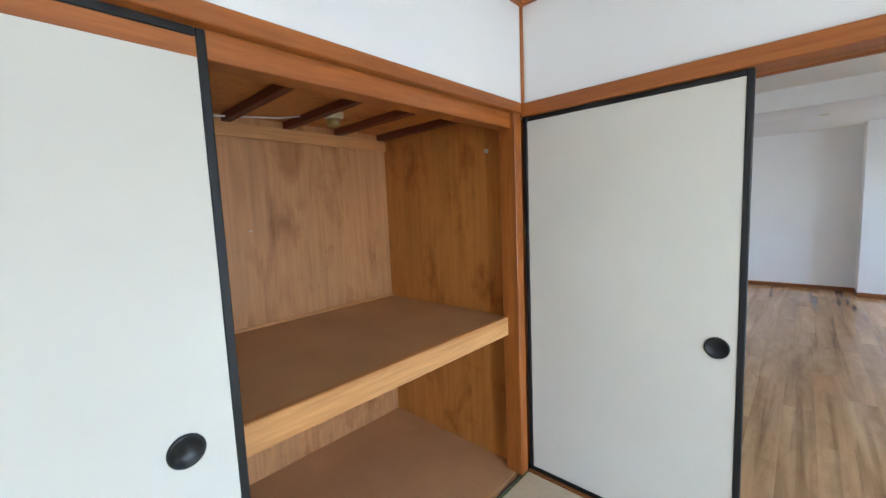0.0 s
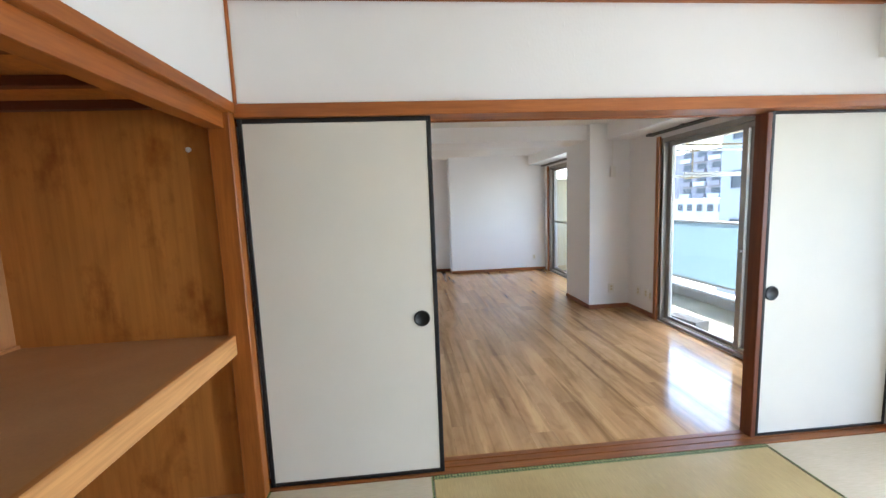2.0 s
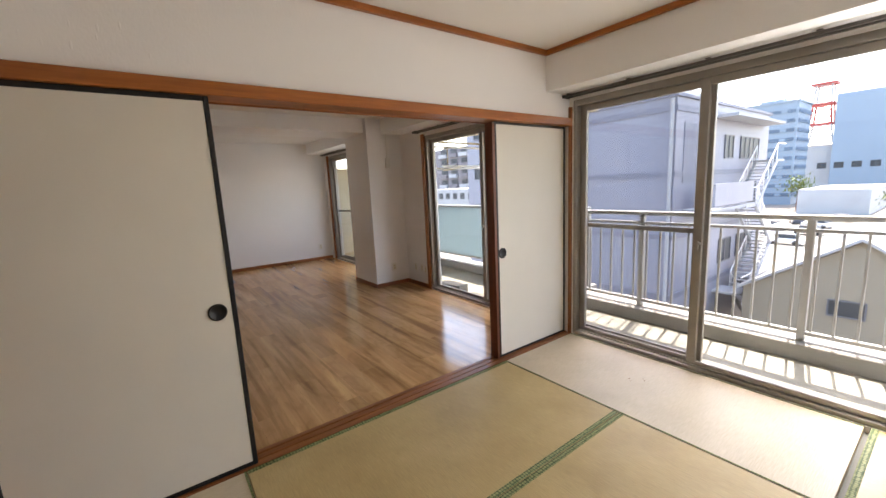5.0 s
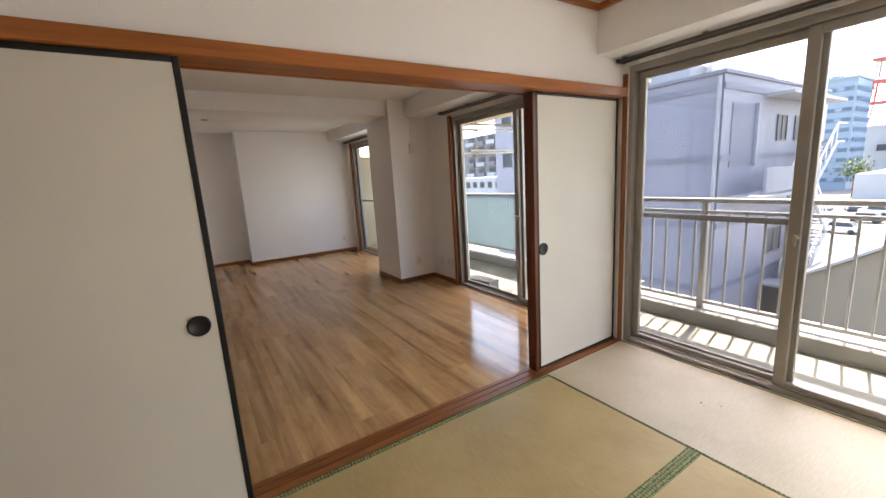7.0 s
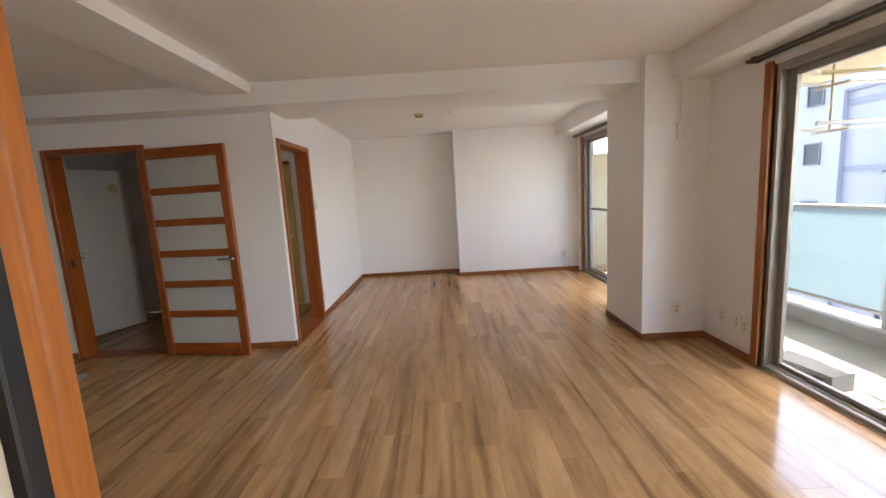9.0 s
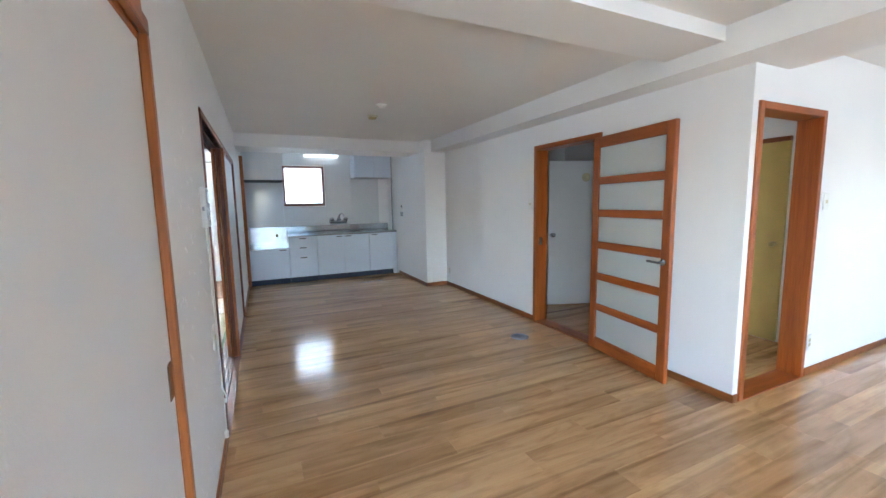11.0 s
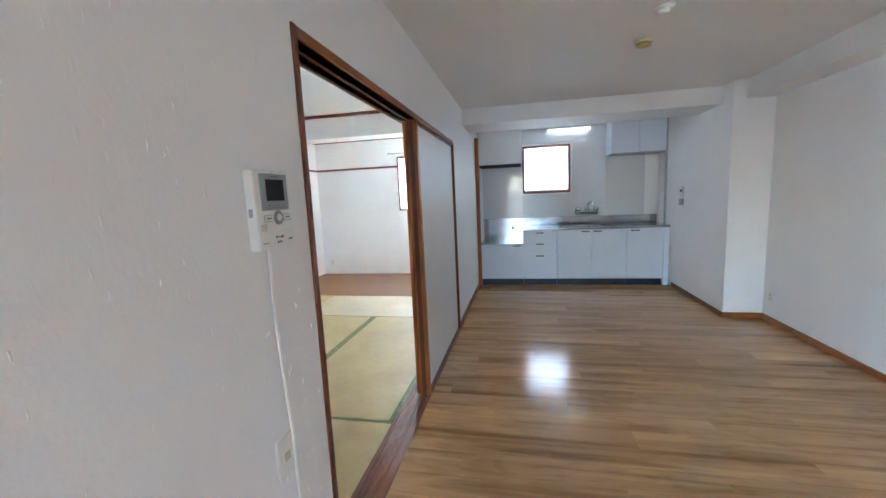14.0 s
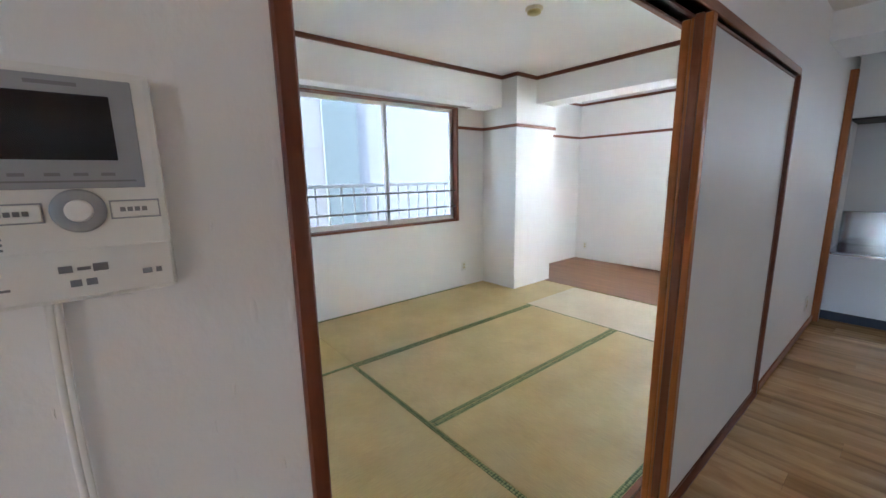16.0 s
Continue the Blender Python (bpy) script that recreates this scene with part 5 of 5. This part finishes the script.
M_RED = plain("red_paint", (0.40, 0.07, 0.06), 0.6)
M_LEAF = plain("leaves", (0.12, 0.15, 0.035), 0.7, var=0.4, scale=2)
M_CARW = plain("white_car_paint", (0.7, 0.7, 0.7), 0.25, var=0.02, relief=0.0, coat=0.5)
M_CARD = plain("dark_car_paint", (0.05, 0.06, 0.08), 0.25, var=0.05, relief=0.0, coat=0.5)
GZ = -9.0
structure("ground", bx(-1500, 1500, -1500, 1500, GZ - 1, GZ), M_ASPH, "pale asphalt and bare ground reaching far out", "ground")
structure("building_below", bx(-7.7, 3.7, -2.7, 14, GZ, -0.46), M_WHITEB, "lower storeys of the apartment building", "building")
# Unseen wall, added to block sky light from the neighbouring building.
structure("sky_block_facade", bx(-7.75, XE + 0.165, YS - 0.15, YS, 2.62, 11.0), M_WHITEB, "unseen pale wall added above to keep sky light off the neighbour", "facade")
# Slab out of view, added to darken the gap and the south window.
structure("sky_block_soffit", bx(-9, 4, -2.7, YS - 0.155, 2.45, 2.62), M_CREAM, "unseen cream slab added over the walkway to cut the sky light", "soffit")


def window_at(parent, axis, a, u0, u1, z0, z1, s, split=True):
    """A dark window in a facade; s: the way it faces."""
    f = 0.06
    def b(p, q, r, t, d0, d1):
        lo, hi = sorted((a + s * d0, a + s * d1))
        return bx(lo, hi, p, q, r, t) if axis == "x" else bx(p, q, lo, hi, r, t)
    w = part("window", b(u0, u1, z0, z1, -0.02, 0.03), M_WGLASS, parent, "dark window")
    part("frame", b(u0 - f, u1 + f, z1, z1 + f, -0.02, 0.07), M_WFRAME, w)
    part("frame", b(u0 - f, u1 + f, z0 - f, z0, -0.02, 0.09), M_WFRAME, w)
    part("frame", b(u0 - f, u0, z0, z1, -0.02, 0.07), M_WFRAME, w)
    part("frame", b(u1, u1 + f, z0, z1, -0.02, 0.07), M_WFRAME, w)
    if split:
        c = (u0 + u1) / 2
        part("frame", b(c - 0.03, c + 0.03, z0, z1, 0.0, 0.06), M_WFRAME, w)


XF = 20.0
na = thing("neighbour_building", (27, 15, GZ), "lilac-grey clad building with downpipes and an outside stair", "building")
part("wall", bx(XF, 34, 8.3, 23.2, GZ, 5.0), M_CLAD, na)
part("parapet", bx(XF - 0.12, 34.1, 8.2, 23.3, 5.0, 5.15), M_CLADB, na)
for z in (1.25, 4.35, -1.85, -4.95):
    part("band", bx(XF - 0.05, XF, 8.3, 23.2, z, z + 0.28), M_CLADB, na)
    part("band", bx(XF, 34, 8.25, 8.3, z, z + 0.28), M_CLADB, na)
for y in (8.45, 13.1, 18.2, 23.0):
    part("downpipe", rod((XF - 0.1, y, GZ), (XF - 0.1, y, 4.9), 0.09, n=10), M_WHITEB, na)
part("stair_tower", bx(XF - 0.25, 26, 20.6, 23.3, GZ, 8.2), M_CLAD, na)
for z in (4.7, 1.75, -1.2, -4.1):
    window_at(na, "x", XF - 0.25, 21.6, 22.4, z, z + 1.0, -1, split=False)
for z in (2.4, -0.35, -3.1, -5.8):
    for y, w in ((13.75, 0.8), (15.5, 0.95), (17.7, 0.85))[:2 if z > 2 else 3]:
        window_at(na, "x", XF, y, y + w, z, z + 1.25, -1)
        part("vent_cap", lathe([(0.07, 0), (0.07, 0.06), (0.04, 0.09)], pose(XF, y + w + 0.3, z + 1.55, 0, -90, 0), 10), M_CLAD, na)
for x0, x1, z0, z1 in ((26.2, 27.4, 2.2, 3.4), (28.7, 31.9, 2.2, 3.4), (29.1, 31.9, -0.8, 0.7), (26.2, 28.0, -3.9, -2.6), (29.1, 31.9, -3.9, -2.6), (29.1, 31.9, -7.0, -5.6)):
    window_at(na, "y", 8.3, x0, x1, z0, z1, -1)
    for k in range(1, int((x1 - x0) / 0.75)):
        part("mullion", bx(x0 + 0.75 * k - 0.03, x0 + 0.75 * k + 0.03, 8.24, 8.3, z0, z1), M_WFRAME, na)
part("canopy", bx(24.5, 33, 7.2, 8.3, 4.25, 4.4), M_WHITEB, na)
# Flat panel, not a niche: its darker grey stands in for the shade.
part("recess_shade_panel", bx(20.9, 23.4, 8.27, 8.31, 0.95, 3.82), M_CLADB, na, "flat grey panel painted as a shaded niche")
part("recess_frame", bx(23.4, 23.55, 8.15, 8.3, 0.95, 3.9), M_WHITEB, na)
part("landing_wall", bx(21.0, 26.4, 6.85, 6.95, -0.25, 0.82), M_CLAD, na)
part("landing_floor", bx(21.0, 27.2, 6.95, 8.3, -0.55, -0.4), M_WHITEB, na)
# the outside stair: flights that turn at each landing
for z0, way in ((2.0, -1), (-0.5, 1), (-3.0, -1), (-5.5, 1)):
    xa = 30.4 if way < 0 else 27.2
    for k in range(13):
        x = xa + way * 0.246 * k
        part("stair_step", bx(min(x, x + way * 0.28), max(x, x + way * 0.28), 6.9, 7.9, z0 - 0.19 * k - 0.06, z0 - 0.19 * k), M_WHITEB, na)
    for side in (6.9, 7.9):
        part("stringer", rod((xa, side, z0 - 0.1), (xa + way * 3.2, side, z0 - 2.6), 0.09, n=6), M_WHITEB, na)
        part("stair_rail", rod((xa, side, z0 + 0.9), (xa + way * 3.2, side, z0 - 1.6), 0.035, n=6), M_ALUW, na)
        for k in range(0, 13, 3):
            x, z = xa + way * 0.246 * k, z0 - 0.19 * k
            part("stair_baluster", rod((x, side, z), (x, side, z + 0.9), 0.025, n=6), M_ALUW, na)
    le = (30.4, 32.0) if way < 0 else (25.6, 27.2)
    part("stair_landing", bx(*le, 6.9, 8.3, z0 - 0.12, z0), M_WHITEB, na)
    part("landing_rail", rod((le[0], 6.9, z0 + 0.95), (le[1], 6.9, z0 + 0.95), 0.035, n=6), M_ALUW, na)
for x0, x1, z0, z1 in ((20.5, 24, 5.15, 5.9), (26, 30, 5.15, 6.0)):
    part("roof_plant", bx(x0, x1, 10, 12.4, z0, z1, 0.05), M_WHITEB, na)
for k in range(6):
    part("roof_tank", rod((22 + 1.3 * k, 9.6, 5.1), (22 + 1.3 * k, 9.6, 5.9), 0.3, n=12), M_ALUW, na)

ob_ = thing("office_building", (160, 36, GZ), "tall blue office building with banded windows", "building")
part("wall", bx(150, 164, 31.1, 44.5, GZ, 20.3), M_BLUEW, ob_)
for k in range(10):
    z = -6.6 + 2.65 * k
    part("window_band", bx(149.8, 150.0, 31.6, 43.8, z, z + 1.0), M_OFFICE, ob_)
    part("window_band", bx(150.6, 163.6, 30.9, 31.1, z, z + 1.0), M_OFFICE, ob_)
    for y in (33.5, 38.0, 42.0):
        part("louvre", bx(149.75, 149.85, y, y + 1.4, z + 0.1, z + 0.9), M_BLUEW, ob_)
part("roof_edge", bx(149.7, 164.3, 30.8, 44.8, 20.3, 20.8), M_BLUEW, ob_)
part("roof_house", bx(154, 160, 35, 41, 20.8, 22.0), M_BLUEW, ob_)
for k in range(6):
    part("antenna", rod((152, 33 + 2 * k, 20.8), (152, 33 + 2 * k, 22.0 + (k % 3)), 0.1, n=6), M_ALUW, ob_)

tw = thing("lattice_tower", (200, 34.7, GZ), "red and white lattice antenna tower", "tower")
for i, (z0, z1, r0, r1) in enumerate(((10, 17, 4.0, 2.9), (17, 24, 2.9, 2.4), (24, 31, 2.4, 2.1))):
    for sx, sy in ((1, 1), (1, -1), (-1, 1), (-1, -1)):
        part("leg", rod((200 + sx * r0, 34.7 + sy * r0, z0), (200 + sx * r1, 34.7 + sy * r1, z1), 0.28, n=6), M_RED if i == 1 else M_WHITEB, tw)
    for k in range(3):
        za, zb = z0 + (z1 - z0) * k / 3, z0 + (z1 - z0) * (k + 1) / 3
        ra, rb = r0 + (r1 - r0) * k / 3, r0 + (r1 - r0) * (k + 1) / 3
        for s in (1, -1):
            part("brace", rod((200 - ra, 34.7 - s * ra, za), (200 - rb, 34.7 + s * rb, zb), 0.16, n=5), M_WHITEB if i != 1 else M_RED, tw)
    part("platform", bx(200 - 3.2, 200 + 3.2, 34.7 - 3.4, 34.7 + 3.4, z1 - 0.5, z1 + 0.2), M_RED, tw)
tb = thing("telephone_building", (205, 27, GZ), "pale blue office building under the tower", "building")
part("wall", bx(195, 225, 5, 30.6, GZ, 26.3), M_BLUEW, tb)
part("wing", bx(198, 225, 30.6, 39.5, GZ, 9.5), M_WHITEB, tb)
for k in range(5):
    window_at(tb, "x", 195, 14 + 4.4 * k, 16.4 + 4.4 * k, 1, 3, -1)
part("low_wing", bx(120, 150, 12, 23.6, GZ, -3.5), M_WHITEB, tb)

sh = thing("shed", (31, 5, GZ), "beige metal shed with a pale gable roof", "shed")
bm = bmesh.new()
prof = [(1.0, GZ), (6.6, GZ), (6.6, -4.85), (2.3, -2.05), (-2.0, -4.85), (-2.0, GZ)]
va = [bm.verts.new((25, y, z)) for y, z in prof]
vb = [bm.verts.new((40, y, z)) for y, z in prof]
bm.faces.new(va), bm.faces.new(vb[::-1])
for i in range(6):
    bm.faces.new((va[i], vb[i], vb[(i + 1) % 6], va[(i + 1) % 6]))
part("wall", bm, M_BEIGE, sh)
for s, (ya, yb) in enumerate(((2.3, 6.9), (-2.3, 2.3))):
    bm = bmesh.new()
    za, zb = (-1.97, -5.0) if s == 0 else (-5.0, -1.97)
    v = [bm.verts.new(p) for p in ((24.6, ya, za), (40.4, ya, za), (40.4, yb, zb), (24.6, yb, zb), (24.6, ya, za + 0.15), (40.4, ya, za + 0.15), (40.4, yb, zb + 0.15), (24.6, yb, zb + 0.15))]
    for f in ((0, 1, 2, 3), (7, 6, 5, 4), (0, 4, 5, 1), (1, 5, 6, 2), (2, 6, 7, 3), (3, 7, 4, 0)):
        bm.faces.new([v[i] for i in f])
    part("roof", bm, M_ROOFW, sh)
window_at(sh, "x", 25, 2.0, 3.2, -5.6, -4.9, -1, split=False)

db = thing("apartment_building", (75, 92, GZ), "dark brown apartment block with balconies", "building")
part("wall", bx(68, 84, 74, 96, GZ, 11.5), M_BROWNB, db)
for k in range(6):
    z = -5.0 + 2.8 * k
    for y in (75, 79.5, 84, 88.5):
        part("balcony", bx(67.2, 68, y, y + 3.4, z, z + 1.0), M_BROWNB if (k + int(y)) % 3 else M_WHITEB, db)
        part("window", bx(67.9, 68.02, y + 0.4, y + 3.0, z + 1.1, z + 2.3), M_WGLASS, db)
wb = thing("low_building", (58, 66, GZ), "low white building with a row of small windows", "building")
part("wall", bx(50, 62, 52, 76, GZ, 0.6), M_WHITEB, wb)
for k in range(9):
    window_at(wb, "x", 50, 53 + 2.4 * k, 54.2 + 2.4 * k, -1.4, -0.3, -1, split=False)
    window_at(wb, "x", 50, 53 + 2.4 * k, 54.2 + 2.4 * k, -4.4, -3.3, -1, split=False)

# the close white neighbour behind the second room
sn = thing("white_neighbour", (-4, -8.5, GZ), "bright white neighbouring building with a pale green pier", "building")
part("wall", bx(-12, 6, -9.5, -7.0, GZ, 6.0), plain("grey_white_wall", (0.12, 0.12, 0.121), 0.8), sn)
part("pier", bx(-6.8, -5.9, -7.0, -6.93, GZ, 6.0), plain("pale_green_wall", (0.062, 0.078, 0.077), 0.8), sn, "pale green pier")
wr = thing("walkway_railing", (-4, -2.6, -0.2), "white painted outside walkway railing", "railing")
part("walkway", bx(-9, 4, -2.7, YS - 0.15, -0.3, -0.05), M_CONC, wr)
part("top_rail", bx(-9, 4, -2.64, -2.58, 1.20, 1.25, 0.01), M_RAIL, wr)
part("lower_rail", bx(-9, 4, -2.63, -2.59, 0.05, 0.08), M_RAIL, wr)
for k in range(72):
    part("bar", bx(-8.95 + 0.18 * k, -8.93 + 0.18 * k, -2.62, -2.60, 0.08, 1.20), M_RAIL, wr)


sl = thing("street_lamp", (45, 11.75, GZ), "white street lamp on a slim curved pole", "street lamp")
part("pole", rod((45, 11.75, GZ), (45, 11.75, 0.25), 0.09, 0.06, 10), M_WHITEB, sl)
part("arm", rod((45, 11.75, 0.22), (45, 11.15, 0.40), 0.05, n=8), M_WHITEB, sl)
part("lamp_head", bx(44.88, 45.12, 10.75, 11.2, 0.36, 0.46, 0.03), M_WHITEB, sl)


def car(x, y, turn, mat_):
    t = thing("parked_car", (x, y, GZ), "parked car on the pale lot", "car", "parked cars")
    obs = []
    bm = bx(-2.1, 2.1, -0.85, 0.85, 0.3, 0.95, 0.15, 2)
    obs.append(part("body", bm, mat_, None))
    bm = bmesh.new()
    v = box(bm, -1.5, 1.1, -0.75, 0.75, 0.9, 1.5)
    for q in v:
        if q.co.z > 1.2:
            q.co.x *= 0.72
            q.co.y *= 0.88
    obs.append(part("cabin", bevelled(bm, 0.06), M_WGLASS, None))
    for wx in (-1.3, 1.3):
        for wy in (-0.85, 0.7):
            obs.append(part("wheel", rod((wx, wy, 0.32), (wx, wy + 0.15, 0.32), 0.32, n=14), M_RUBBER, None))
    for o in obs:
        o.parent = t
    t.matrix_basis = pose(x, y, GZ, 0, 0, turn)


for k, (x, y, r) in enumerate(((78, 17.5, 80), (82, 14.5, 85), (88, 20, 10), (92, 15, 70), (98, 19, 20), (70, 14.5, 85), (104, 14, 90))):
    car(x, y, r, M_CARD if k % 3 == 1 else M_CARW)


def tree(x, y, h, seed):
    rng = random.Random(seed)
    t = thing("tree", (x, y, GZ), "small leafy street tree with bright foliage", "tree", "trees")
    tr = part("trunk", rod((x, y, GZ), (x, y, GZ + h * 0.5), 0.22, 0.12, 8), M_JOIST, t)
    bm = bmesh.new()
    for k in range(420):
        a, b, c = rng.gauss(0, 1), rng.gauss(0, 1), rng.gauss(0, 0.8)
        p = Vector((x + a * h * 0.16, y + b * h * 0.16, GZ + h * 0.68 + c * h * 0.17))
        d = Euler((rng.random() * 6, rng.random() * 6, 0)).to_matrix()
        s = h * 0.035 * (0.6 + rng.random())
        bm.faces.new([bm.verts.new(p + d @ Vector(q) * s) for q in ((-1, 0, 0), (0, -0.5, 0.1), (1, 0, 0), (0, 0.5, 0.1))])
    part("crown", bm, M_LEAF, t)
    for k in range(3):
        part("limb", rod((x, y, GZ + h * 0.45), (x + rng.uniform(-1, 1) * h * 0.15, y + rng.uniform(-1, 1) * h * 0.15, GZ + h * 0.7), 0.1, 0.03, 6), M_JOIST, tr)


for k, (x, y, h) in enumerate(((130, 25.6, 9), (112, 8, 6))):
    tree(x, y, h, k)

# ---- floor planks of the living room, hall and small room ----
PW, PL = 0.152, 1.21
random.seed(5)
meshes = {}


def plank(parent, x0, x1, y0, y1):
    w, l = round(x1 - x0, 3), round(y1 - y0, 3)
    if w < 0.01 or l < 0.02:
        return
    if (w, l) not in meshes:
        bm = bmesh.new()
        box(bm, 0, w - 0.0003, 0, l - 0.0003, -0.03, 0.0)
        meshes[w, l] = mesh_of("plank", bevelled(bm, 0.0006), M_FLOOR)
    ob = new("plank", meshes[w, l])
    ob.parent = parent
    ob.location = (x0, y0, 0)


def planked(name, x0, x1, y0, y1, label):
    t = thing(name, (0, 0, 0), label, "floor", kind="structure")
    x, k = x0, 0
    while x < x1 - 0.005:
        xe = min(x + PW, x1)
        y = y0 - PL * ((k * 0.37) % 1.0)
        while y < y1 - 0.001:
            a, b = max(y, y0), min(y + PL, y1)
            if b - a > 0.02:
                plank(t, x, xe, a, b)
            y += PL
        x, k = xe, k + 1


planked("floor_living", -7.30, XE, 1.828, YH, "brown oak laminate plank floor")
planked("floor_far", -1.035, XE, YH, 7.82, "brown oak laminate plank floor")
planked("floor_hall", -4.3, -1.155, YH + 0.12, 6.3, "brown oak laminate plank floor of the hall")
